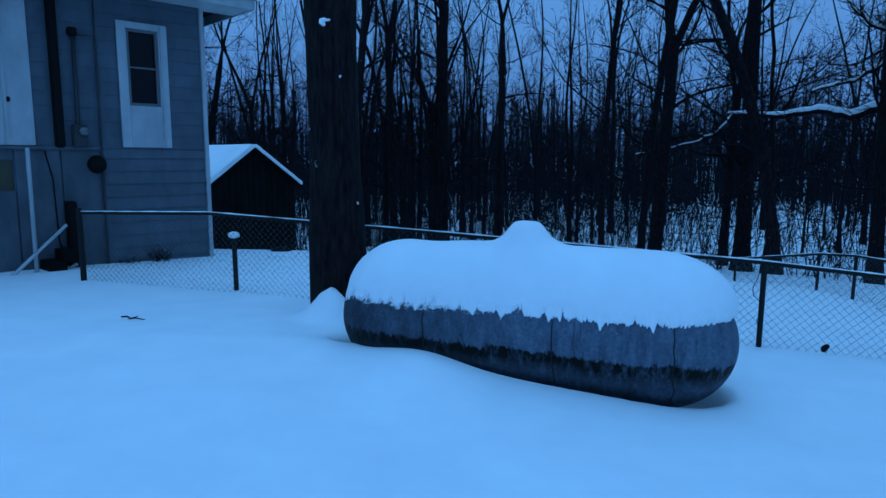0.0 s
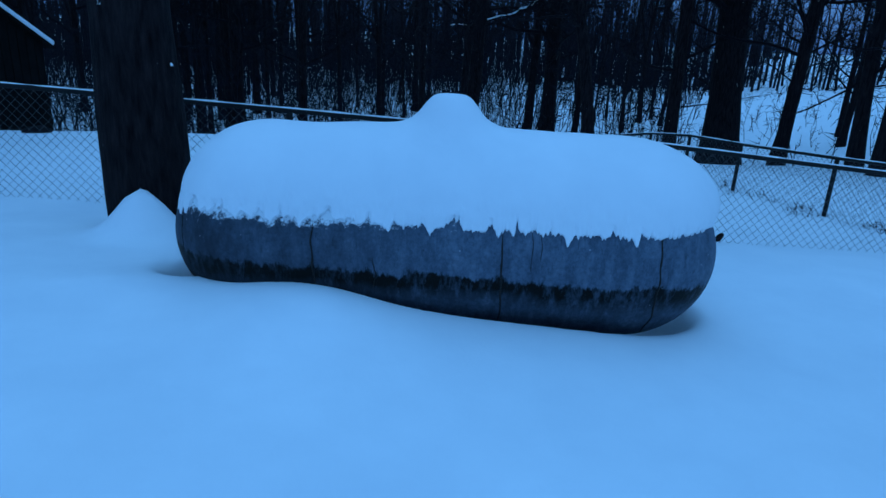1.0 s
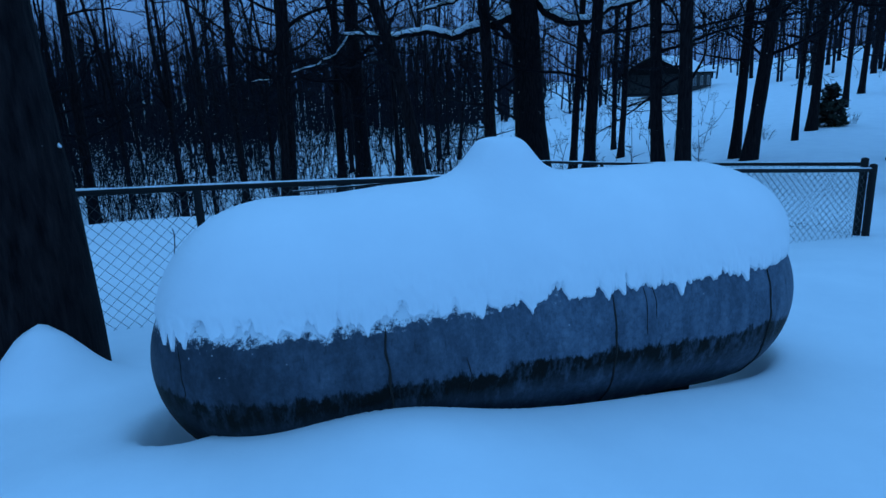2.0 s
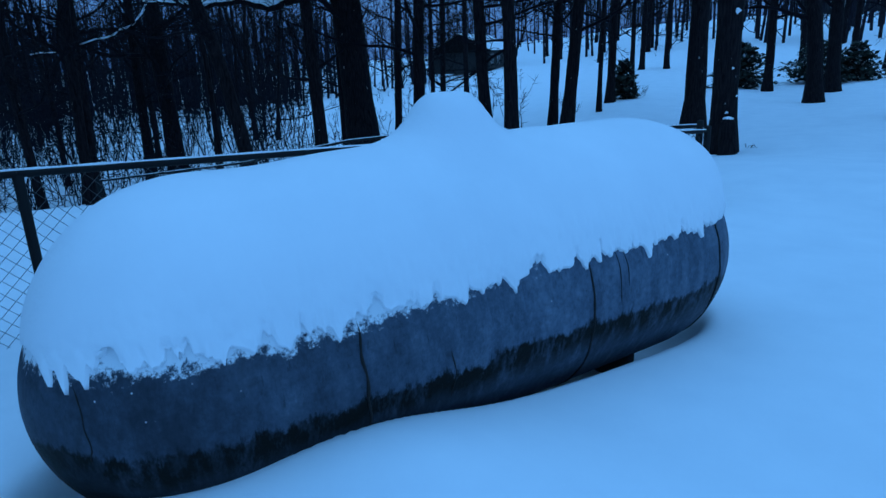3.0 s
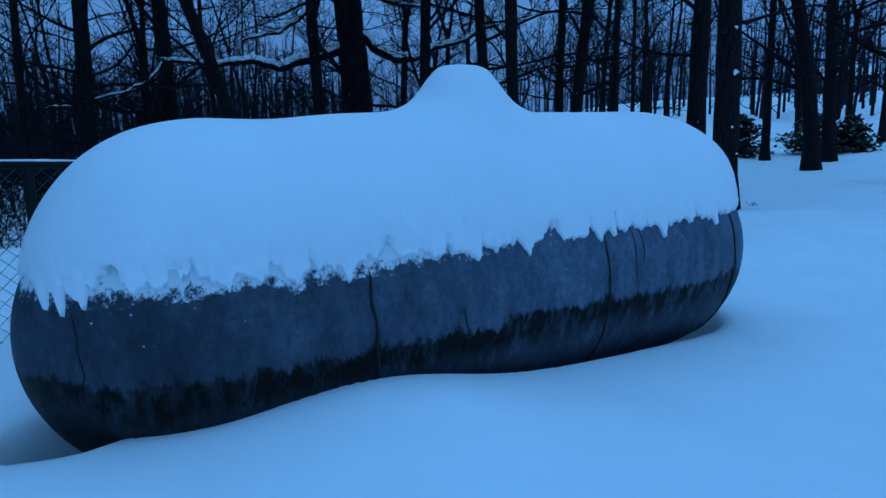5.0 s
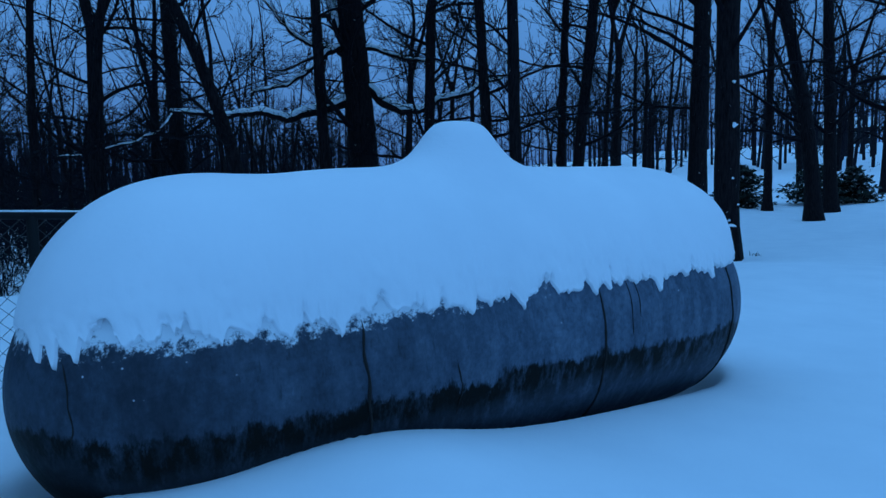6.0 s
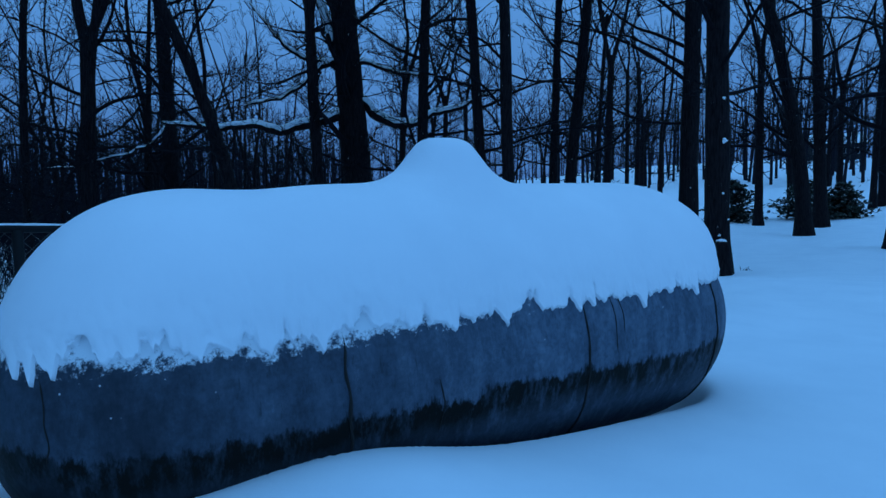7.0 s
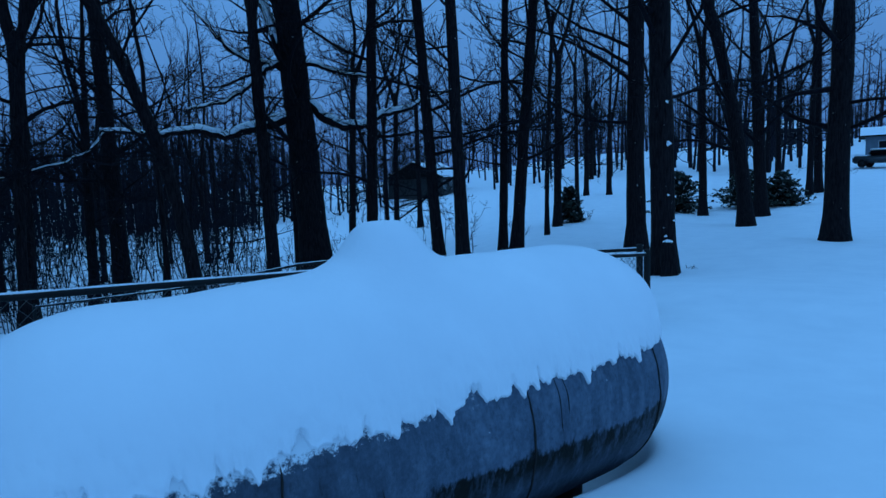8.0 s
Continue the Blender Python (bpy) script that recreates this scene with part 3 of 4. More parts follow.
# the old oak with two long low limbs
def limb_oak():
    x, y = 13.2, 17.7
    right = Vector((math.cos(radians(-45.7)), math.sin(radians(-45.7)), 0))
    deep = Vector((-right.y, right.x, 0))
    root = plant("limbed_oak", tree_meshes(17, 15, 0.5, 16, 0.3, (7, 6, 3), 0.62, (right * -0.062)[:2], (0, 0), 0.95, 16, 0.01), x, y, 0, 1.0, 1.0, "great oak with long low snow-laden limbs")
    rnd = random.Random(8)
    turn_back = root.matrix_world.inverted()
    for name, r0, line in (("limb", 0.15, [(-.3, 3.2, 0), (-1, 2.98, -.1), (-1.57, 2.8, -.2), (-2.47, 2.56, -.4), (-3.17, 2.74, -.6), (-4.04, 2.62, -.8), (-4.73, 2.67, -.9), (-5.6, 2.74, -1)]),
                           ("limb", 0.032, [(-5.5, 2.72, -1), (-5.87, 2.18, -1), (-6.67, 1.88, -1.1), (-7.7, 1.6, -1.2), (-8.6, 1.5, -1.2)]),
                           ("limb", 0.14, [(0, 3.5, 0), (.43, 3.05, .1), (1.01, 2.82, .2), (1.53, 2.86, .3), (2.24, 3.2, .4), (2.95, 3.34, .4), (3.68, 3.72, .5), (4.3, 3.96, .6)]),
                           ("limb", 0.22, [(-.3, 3.9, 0), (-.55, 4.5, .1), (-.85, 5.25, .2), (-1.18, 6.5, .3), (-1.7, 8, .4)]),
                           ("limb", 0.09, [(-.5, 4.85, 0), (-1.22, 4.5, -.2), (-1.74, 3.94, -.4), (-2.41, 3.54, -.5), (-3.4, 3.3, -.6)]),
                           ("limb", 0.07, [(-.6, 4.6, 0), (-1.57, 4.72, -.1), (-2.15, 5.02, -.2), (-2.6, 5.5, -.3), (-3.2, 6.3, -.3)]),
                           ("limb", 0.08, [(-.5, 4.75, 0), (.27, 4.65, -.1), (1.09, 4.34, -.2), (1.9, 4.3, -.3)])):
        pts = [turn_back @ (Vector((x, y, 0)) + right * s + deep * k + Vector((0, 0, z))) for s, z, k in line]
        fine = []
        for i in range(len(pts) - 1):
            for k in range(4):
                fine.append(pts[i].lerp(pts[i + 1], k / 4) + Vector([rnd.uniform(-0.03, 0.03) for _ in range(3)]))
        fine.append(pts[-1])
        v, f = [], []
        rad = [r0 * (1 - 0.75 * i / len(fine)) for i in range(len(fine))]
        tube(v, f, fine, rad, 8)
        out = (v, f)
        for k in range(16):
            i = rnd.randrange(3, len(fine) - 1)
            grow(rnd, out, fine[i], (fine[i + 1] - fine[i]).normalized() + any_way(rnd, -0.4), rnd.uniform(0.6, 1.7), 0.018, 1, (0, 6, 3), 1.0, 0.15)
        limb = new(name, mesh_of(name, v, f, BARK))
        limb.parent = root
        v, f = [], []
        tube(v, f, [p + Vector((0, 0, r * 0.95 + 0.01)) for p, r in zip(fine, rad)], [r * rnd.uniform(0.9, 1.2) + 0.004 for r in rad], 7)
        sn = new("limb_snow", mesh_of("limb_snow", v, f, SNOW))
        sn.parent = limb
        tagged(sn, "strip of snow lying along the limb")


limb_oak()


# far trees and undergrowth, too many to count
def far_wood():
    rnd = random.Random(23)
    v, f = [], []
    for k in range(2600):
        th, d = radians(rnd.uniform(-40, 102)), 68 + 130 * rnd.random() ** 1.3
        if math.degrees(th) > 45 and rnd.random() < 0.62:
            continue
        x, y = d * math.sin(th), 5 + d * math.cos(th)
        if math.degrees(th) > 52 and d < 92 and (d < 68 or math.degrees(th) > 87 or 53 < math.degrees(th) < 62):
            continue
        z = ground(x, y)
        h = rnd.uniform(8, 15)
        lean = Vector((rnd.uniform(-1, 1), rnd.uniform(-1, 1), 0))
        base = Vector((x, y, z - 0.5))
        mid, tip = base + Vector((0, 0, h * 0.5)) + lean * 0.4, base + Vector((0, 0, h)) + lean
        tube(v, f, [base, mid, tip], [0.16, 0.11, 0.03], 4)
        for j in range(7):
            s = rnd.uniform(0.05, 1.0)
            p = base.lerp(mid, s * 2) if s < 0.5 else mid.lerp(tip, s * 2 - 1)
            a = rnd.uniform(0, 6.28)
            q = p + Vector((math.cos(a) * rnd.uniform(1, 2.6), math.sin(a) * rnd.uniform(1, 2.6), rnd.uniform(0.2, 2.2)))
            half = p.lerp(q, 0.5) + any_way(rnd) * 0.35
            tube(v, f, [p, half, q], [0.06, 0.045, 0.025], 3)
            for _ in range(4):
                k = half.lerp(q, rnd.uniform(-0.3, 1))
                spike(v, f, k, k + any_way(rnd, -0.4) * 1.3, 0.032)
    tagged(new("far_wood", mesh_of("far_wood", v, f, HAZY_BARK, False)), "bare dark wood covering the far hill", "wood", kind="stuff")


def undergrowth():
    rnd = random.Random(31)
    v, f = [], []
    count = 0
    while count < 5400:
        th, d = rnd.uniform(-38, 60), rnd.uniform(18, 85)
        x, y = d * math.sin(radians(th)), 4 + d * math.cos(radians(th))
        if th > 40 and rnd.random() < 0.9 or 22 < th <= 40 and rnd.random() < 0.45 or th < -8 and d < 17 or math.hypot(x + 6, y - 20) < 3.5:
            continue
        count += 1
        p = Vector((x, y, snow_height(x, y) - 0.1))
        h = rnd.uniform(0.5, 4.2) * (0.4 if th > 40 else 1)
        far = 1 if th > 40 else max(1, d / 25)
        h *= 1 + (far - 1) / 6
        w = Vector((rnd.gauss(0, 0.25), rnd.gauss(0, 0.25), 1))
        q = p + w * h
        tube(v, f, [p, p.lerp(q, 0.5) + Vector((rnd.uniform(-0.1, 0.1), rnd.uniform(-0.1, 0.1), 0)), q], [0.016 * far, 0.012 * far, 0.005 * far], 3)
        for _ in range(8):
            a = p.lerp(q, rnd.uniform(0.1, 0.95))
            spike(v, f, a, a + Vector((rnd.uniform(-0.7, 0.7), rnd.uniform(-0.7, 0.7), rnd.uniform(-0.1, 0.6))) * h * 0.45, 0.012 * far)
    tagged(new("undergrowth", mesh_of("undergrowth", v, f, BRUSH, False)), "thin dark saplings and brush in the snowy wood", "brush", kind="stuff")


far_wood()
undergrowth()


# ---- evergreens ----
def needle_material():
    m = mat("needles", (0.012, 0.02, 0.012), 0.8)
    n, l, b = nodes_of(m)
    geo = n.new("ShaderNodeNewGeometry")
    l.new(ramp(n, l, geo.outputs["Random Per Island"], (0.0, (0.008, 0.014, 0.008)), (0.93, (0.02, 0.03, 0.018)), (0.97, (0.7, 0.72, 0.75))), b.inputs["Base Color"])
    return m


NEEDLES = needle_material()


def evergreen(x, y, height, width, seed):
    rnd = random.Random(seed)
    z = snow_height(x, y)
    root = group_root("juniper", pose(x, y, z), "low dark evergreen bush, lightly dusted with snow", "bush", "evergreens")
    v, f = [], []
    tube(v, f, [Vector((0, 0, -0.2)), Vector((0.05, 0, height * 0.5)), Vector((0, 0, height * 0.95))], [0.08, 0.05, 0.015], 7)
    new("trunk", mesh_of("trunk", v, f, BARK)).parent = root
    v, f = [], []
    for k in range(150):
        s = rnd.random() ** 1.6 * 0.95 + 0.03
        a = rnd.uniform(0, 6.28)
        reach = width / 2 * (1 - s) ** 0.7 * rnd.uniform(0.5, 1.1) + 0.1
        p = Vector((0, 0, height * s))
        q = p + Vector((math.cos(a) * reach, math.sin(a) * reach, rnd.uniform(-0.15, 0.3) * reach + 0.05))
        tube(v, f, [p, q], [0.014, 0.006], 3)
        for j in range(16):
            c = p.lerp(q, rnd.uniform(0.2, 1.05))
            w = Vector((rnd.uniform(-1, 1), rnd.uniform(-1, 1), rnd.uniform(-0.3, 0.6))).normalized() * rnd.uniform(0.12, 0.3)
            o = w.cross(Vector((rnd.uniform(-1, 1), rnd.uniform(-1, 1), 1))).normalized() * 0.08
            i = len(v)
            v += [c, c + w * 0.5 + o, c + w, c + w * 0.5 - o]
            f.append((i, i + 1, i + 2, i + 3))
    new("foliage", mesh_of("foliage", v, f, NEEDLES, False)).parent = root


evergreen(35.2, 8.7, 1.9, 3.8, 1)
evergreen(36.4, 7.2, 1.7, 2.8, 2)
evergreen(33.0, 11.6, 2.0, 3.2, 3)
evergreen(26.9, 15.0, 1.5, 1.3, 4)

# ---- fences ----
FENCE_DIR = Vector((math.cos(radians(-15.74)), math.sin(radians(-15.74)), 0))


def fence_point(s, z):
    return Vector((-0.02, 7.32, z)) + FENCE_DIR * s


def build_fence(name, line, label, depth_under=0.25, cell=0.078, bare=()):
    """Posts, top rail, snow on the rail and woven wire between: line holds the rail's points over the posts."""
    root = group_root(name, Matrix.Translation((line[0].x, line[0].y, snow_height(line[0].x, line[0].y))), label, "fence", kind="")
    back = root.matrix_world.inverted()
    for k, p in enumerate(line):
        if k in bare:
            continue
        g = snow_height(p.x, p.y)
        v, f = [], []
        end = k in (0, len(line) - 1)
        r = 0.036 if end else 0.026
        top = p + Vector((0, 0, 0.05 if end else -0.01))
        tube(v, f, [back @ Vector((p.x, p.y, g - depth_under)), back @ top, back @ (top + Vector((0, 0, 0.012)))], [r, r, r * 0.5], 10)
        new("post", mesh_of("post", v, f, STEEL)).parent = root
    for a, b in zip(line, line[1:]):
        v, f = [], []
        tube(v, f, [back @ a, back @ a.lerp(b, 0.5), back @ b], [0.021] * 3, 8)
        new("top_rail", mesh_of("top_rail", v, f, STEEL)).parent = root
        v, f = [], []
        n = 40
        pts = [back @ (a.lerp(b, i / n) + Vector((0, 0, 0.016))) for i in range(n + 1)]
        tube(v, f, pts, [0.011 + 0.005 * noise.noise((p.x * 6, p.y * 6, 1)) for p in pts], 6)
        new("rail_snow", mesh_of("rail_snow", v, f, SNOW)).parent = root
        # woven wire
        v, f = [], []
        length = (Vector((b.x, b.y)) - Vector((a.x, a.y))).length
        way = (b - a) / length
        drop = max(a.z - snow_height(a.x, a.y), b.z - snow_height(b.x, b.y)) + 0.1
        rows = int(drop / (cell / 2)) + 1
        n = int(length / cell)
        for i in range(-rows // 2, n + rows // 2):
            for sgn in (1, -1):
                s0, pts = i * cell, []
                s1 = s0 + sgn * drop
                if sgn < 0:
                    s0, s1 = s0 + cell / 2, s1 + cell / 2
                lo, hi = 0.0, 1.0
                if s1 != s0:
                    c0, c1 = (0 - s0) / (s1 - s0), (length - s0) / (s1 - s0)
                    lo, hi = max(lo, min(c0, c1)), min(hi, max(c0, c1))
                if hi - lo < 0.03:
                    continue
                for t in (lo, hi):
                    s = s0 + (s1 - s0) * t
                    pts.append(back @ (a + way * s + Vector((0, 0, -drop * t + 0.03)) + Vector((0.004 * sgn, 0.004 * sgn, 0))))
                tube(v, f, pts, [0.0017, 0.0017], 3)
        new("chain_link", mesh_of("chain_link", v, f, WIRE, False)).parent = root
    return root


WIRE = mat("fence_wire", (0.06, 0.065, 0.07), 0.6, 0.2)
build_fence("yard_fence", [fence_point(-4.85, .64), fence_point(-2.9, .69), fence_point(0.02, .565), fence_point(3.15, .415), fence_point(6.2, .175)],
            "galvanised chain-link yard fence, its top rail lined with snow", bare=(1,))
build_fence("side_fence", [Vector(p) for p in ((5.95, 5.72, .23), (6.3, 7.73, .05), (6.3, 9.29, -.05), (6.3, 10.4, -.1), (6.3, 11.4, -.22), (6.0, 13.9, -.7), (4.5, 16.5, -1.0))],
            "galvanised chain-link side fence running into the wood")

# ---- house ----
def worn_paint(name, base, dark, rough=0.7, scale=3.0):
    m = mat(name, base, rough)
    n, l, b = nodes_of(m)
    mul = n.new("ShaderNodeMix")
    mul.data_type, mul.blend_type = "RGBA", "MULTIPLY"
    mul.inputs["Factor"].default_value = 1.0
    l.new(ramp(n, l, tex_noise(n, l, scale, 6, 0.65, (1, 1, 0.5)), (0.3, dark), (0.7, base)), mul.inputs["A"])
    info = n.new("ShaderNodeObjectInfo")
    l.new(ramp(n, l, info.outputs["Random"], (0.0, (0.86, 0.86, 0.86)), (1.0, (1, 1, 1))), mul.inputs["B"])
    l.new(mul.outputs["Result"], b.inputs["Base Color"])
    bump(n, l, b, tex_noise(n, l, 40, 3), 0.2, 0.004)
    return m


SIDING = worn_paint("grey_siding", (0.095, 0.118, 0.148), (0.058, 0.072, 0.09))
FOUNDATION = worn_paint("foundation", (0.09, 0.108, 0.13), (0.04, 0.048, 0.058))
WHITE = worn_paint("white_paint", (0.48, 0.5, 0.52), (0.34, 0.355, 0.37))
DARK = mat("dark_metal", (0.008, 0.007, 0.007), 0.8)
DARK.node_tree.nodes["Principled BSDF"].inputs["Specular IOR Level"].default_value = 0.1
GLASS = mat("dark_glass", (0.003, 0.003, 0.004), 0.06)
GLASS.node_tree.nodes["Principled BSDF"].inputs["Specular IOR Level"].default_value = 0.22
TIMBER = worn_paint("dark_timber", (0.012, 0.0105, 0.01), (0.004, 0.0037, 0.0035), 0.9)
TIMBER.node_tree.nodes["Principled BSDF"].inputs["Specular IOR Level"].default_value = 0.1

HX, HY = -4.18, 11.75
HOUSE_M = pose(HX, HY, -0.27, 0, 0, 45.3)


def build_house():
    house = group_root("house", HOUSE_M, "grey sided two-storey house with white window panels, snowy eave", "house")
    # openings: from, to along the wall, and from, to in height
    openings = [(-1.24, -0.79, 2.45, 3.6), (-3.62, -3.0, 3.35, 4.0), (-3.45, -2.9, 1.13, 1.57)]
    xs = sorted({-7.0, 0.0, *[o[0] for o in openings], *[o[1] for o in openings]})
    zs = sorted({-0.8, 4.3, *[o[2] for o in openings], *[o[3] for o in openings]})
    bm = bmesh.new()
    for x0, x1 in zip(xs, xs[1:]):
        for z0, z1 in zip(zs, zs[1:]):
            if any(o[0] <= x0 and x1 <= o[1] and o[2] <= z0 and z1 <= o[3] for o in openings):
                continue
            box(bm, (x1 - x0, 0.18, z1 - z0), pose((x0 + x1) / 2, 0.11, (z0 + z1) / 2))
    box(bm, (0.18, 5.0, 5.1), pose(-0.09, 2.7, 1.75))
    box(bm, (0.18, 5.0, 5.1), pose(-6.91, 2.7, 1.75))
    box(bm, (7.0, 0.18, 5.1), pose(-3.5, 5.29, 1.75))
    wall = part("wall", bm, SIDING, house, smooth_faces=False)

    # lapped boards, cut at the openings
    rise = 0.205
    def boards(x0, x1, z_from, z_to, material, lap):
        k = 0
        z = z_from
        while z < z_to - 0.02:
            top = min(z + rise, z_to)
            spans = [(x0, x1)]
            for o in openings:
                if o[2] < top and o[3] > z:
                    spans = [q for a, b in spans for q in ((a, min(b, o[0])), (max(a, o[1]), b)) if q[1] - q[0] > 0.02]
            for a, b in spans:
                bm = bmesh.new()
                quad = [(a, 0.018 - lap, z), (b, 0.018 - lap, z), (b, 0.015, top), (a, 0.015, top), (a, 0.022, z), (b, 0.022, z), (b, 0.022, top), (a, 0.022, top)]
                vs = [bm.verts.new(p) for p in quad]
                for c in ((0, 1, 2, 3), (5, 4, 7, 6), (4, 5, 1, 0), (3, 2, 6, 7), (4, 0, 3, 7), (1, 5, 6, 2)):
                    bm.faces.new([vs[i] for i in c])
                part("board", bm, material, wall, smooth_faces=False)
            z = top
    boards(-1.72, -0.0, -0.45, 1.74, SIDING, 0.022)
    boards(-7.0, -0.0, 1.75, 4.3, SIDING, 0.014)
    for a, b in ((-2.28, -1.74), (-2.88, -2.3), (-4.6, -3.47)):
        bm = bmesh.new()
        box(bm, (b - a, 0.03, 2.2), pose((a + b) / 2, 0.004, 0.62), 0.004)
        part("lower_panel", bm, FOUNDATION, house, "plain grey lower wall panel", False)
    for z0, z1 in ((-0.48, 1.12), (1.58, 1.72)):
        bm = bmesh.new()
        box(bm, (0.56, 0.03, z1 - z0), pose(-3.18, 0.004, (z0 + z1) / 2), 0.004)
        part("lower_panel", bm, FOUNDATION, house, "plain grey lower wall panel", False)
    bm = bmesh.new()
    box(bm, (5.28, 0.07, 0.05), pose(-4.36, -0.02, 1.745), 0.008)
    part("ledge", bm, SIDING, house, smooth_faces=False)
    bm = bmesh.new()
    box(bm, (0.07, 0.05, 4.7), pose(-0.03, -0.008, 1.9), 0.008)
    part("corner_trim", bm, WHITE, house, "pale corner board", False)

    def window(x0, x1, z0, z1, trim, sill_to):
        root = new("window")
        root.parent = house
        tagged(root, "dark sash window in a tall white panel")
        tx0, tx1, tz0, tz1 = trim
        for nm, (a, b, c, d) in (("side_panel", (tx0, x0 - 0.02, tz0, tz1)), ("side_panel", (x1 + 0.02, tx1, tz0, tz1)),
                                 ("head_panel", (x0 - 0.02, x1 + 0.02, z1 + 0.02, tz1)), ("lower_panel", (x0 - 0.02, x1 + 0.02, tz0, z0 - 0.02))):
            bm = bmesh.new()
            box(bm, (b - a, 0.035, d - c), pose((a + b) / 2, -0.016, (c + d) / 2), 0.004)
            part(nm, bm, WHITE, root, smooth_faces=False)
        for a, b, c, d in ((x0 - 0.02, x0 + 0.025, z0, z1), (x1 - 0.025, x1 + 0.02, z0, z1), (x0, x1, z1 - 0.025, z1 + 0.02), (x0, x1, z0 - 0.02, z0 + 0.025), (x0, x1, (z0 + z1) / 2 - 0.014, (z0 + z1) / 2 + 0.014)):
            bm = bmesh.new()
            box(bm, (b - a, 0.05, d - c), pose((a + b) / 2, 0.02, (c + d) / 2), 0.004)
            part("sash", bm, FRAME, root, smooth_faces=False)
        for c, d in ((z0, (z0 + z1) / 2), ((z0 + z1) / 2, z1)):
            bm = bmesh.new()
            box(bm, (x1 - x0, 0.006, d - c - 0.02), pose((x0 + x1) / 2, 0.05, (c + d) / 2))
            part("pane", bm, GLASS, root, smooth_faces=False)
        bm = bmesh.new()
        box(bm, (0.04, 0.03, tz1 - tz0), pose(x1 + 0.06, -0.04, (tz0 + tz1) / 2), 0.004)
        part("batten", bm, WHITE, root, smooth_faces=False)

    FRAME = mat("grey_sash", (0.12, 0.12, 0.125), 0.6)
    window(-1.24, -0.79, 2.45, 3.6, (-1.4, -0.63, 1.77, 3.72), 1.77)
    window(-3.62, -3.0, 3.35, 4.0, (-3.85, -2.6, 1.78, 4.1), 1.77)
    bm = bmesh.new()
    box(bm, (0.55, 0.006, 0.44), pose(-3.175, 0.06, 1.35))
    part("low_pane", bm, mat("amber_pane", (0.05, 0.04, 0.012), 0.2), house, "small dim yellowish cellar window", False)
    bm = bmesh.new()
    box(bm, (0.05, 0.03, 0.07), pose(-2.9, -0.045, 2.42), 0.01)
    part("latch", bm, DARK, house, "small dark latch", False)

    # pipes and meters on the wall
    def pipe(name, pts, r, material, label=""):
        v, f = [], []
        tube(v, f, [Vector(p) for p in pts], [r] * len(pts), 10)
        o = new(name, mesh_of(name, v, f, material))
        o.parent = house
        tagged(o, label)
    # dark upright strip from the ledge to the eave
    bm = bmesh.new()
    box(bm, (0.13, 0.09, 2.6), pose(-2.29, -0.05, 3.05), 0.02)
    part("downspout", bm, DARK, house, "dark upright strip on the wall", False)
    pipe("conduit", [(-2.03, -0.05, 2.05), (-2.02, -0.05, 3.42)], 0.03, CONDUIT)
    pipe("conduit", [(-1.98, -0.05, 3.42), (-1.72, -0.05, 3.42), (-1.71, -0.045, 4.2)], 0.014, CONDUIT)
    pipe("conduit", [(-1.715, -0.045, 3.42), (-1.735, -0.045, 0.0), (-1.735, -0.045, -0.4)], 0.02, CONDUIT)
    pipe("cable", [(-2.5, -0.03, 1.7), (-2.42, -0.04, 1.3), (-2.4, -0.04, 0.4), (-2.32, -0.04, -0.1)], 0.01, DARK)
    bm = bmesh.new()
    box(bm, (0.12, 0.1, 0.13), pose(-2.03, -0.06, 3.45), 0.015)
    part("junction_box", bm, DARK, house, smooth_faces=False)
    bm = bmesh.new()
    box(bm, (0.2, 0.1, 0.34), pose(-2.02, -0.06, 1.93), 0.015)
    part("meter_box", bm, CONDUIT, house, "grey electric meter box", False)
    bm = bmesh.new()
    bmesh.ops.create_cone(bm, cap_ends=True, segments=24, radius1=0.07, radius2=0.06, depth=0.07, matrix=pose(-1.98, -0.14, 2.0, 90))
    part("meter_glass", bm, mat("meter_face", (0.12, 0.125, 0.13), 0.2), house, "round glass meter face")
    bm = bmesh.new()
    bmesh.ops.create_cone(bm, cap_ends=True, segments=28, radius1=0.14, radius2=0.11, depth=0.1, matrix=pose(-1.8, -0.08, 1.5, 90))
    box(bm, (0.1, 0.1, 0.22), pose(-1.8, -0.06, 1.5), 0.02)
    part("cable_reel", bm, DARK, house, "round black reel on the wall")

    # eave and roof with snow
    for nm, size, at, material, label in (("soffit", (8.0, 0.75, 0.04), (-3.35, -0.2, 4.12), WHITE, "pale soffit boards"), ("fascia", (8.0, 0.03, 0.17), (-3.35, -0.58, 4.17), WHITE, ""),
                                          ("gable_fascia", (0.03, 6.2, 0.17), (0.65, 2.5, 4.17), WHITE, "")):
        bm = bmesh.new()
        box(bm, size, pose(*at), 0.006)
        part(nm, bm, material, house, label, False)
    bm = bmesh.new()
    vs = [bm.verts.new(p) for p in ((-7.5, -0.62, 4.25), (0.68, -0.62, 4.25), (0.68, 5.7, 4.25), (-7.5, 5.7, 4.25), (-7.5, 2.5, 5.7), (0.68, 2.5, 5.7))]
    for c in ((0, 1, 5, 4), (3, 4, 5, 2), (0, 4, 3), (1, 2, 5), (0, 3, 2, 1)):
        bm.faces.new([vs[i] for i in c])
    part("roof", bm, TIMBER, house, smooth_faces=False)
    v, f = [], []
    n = 60
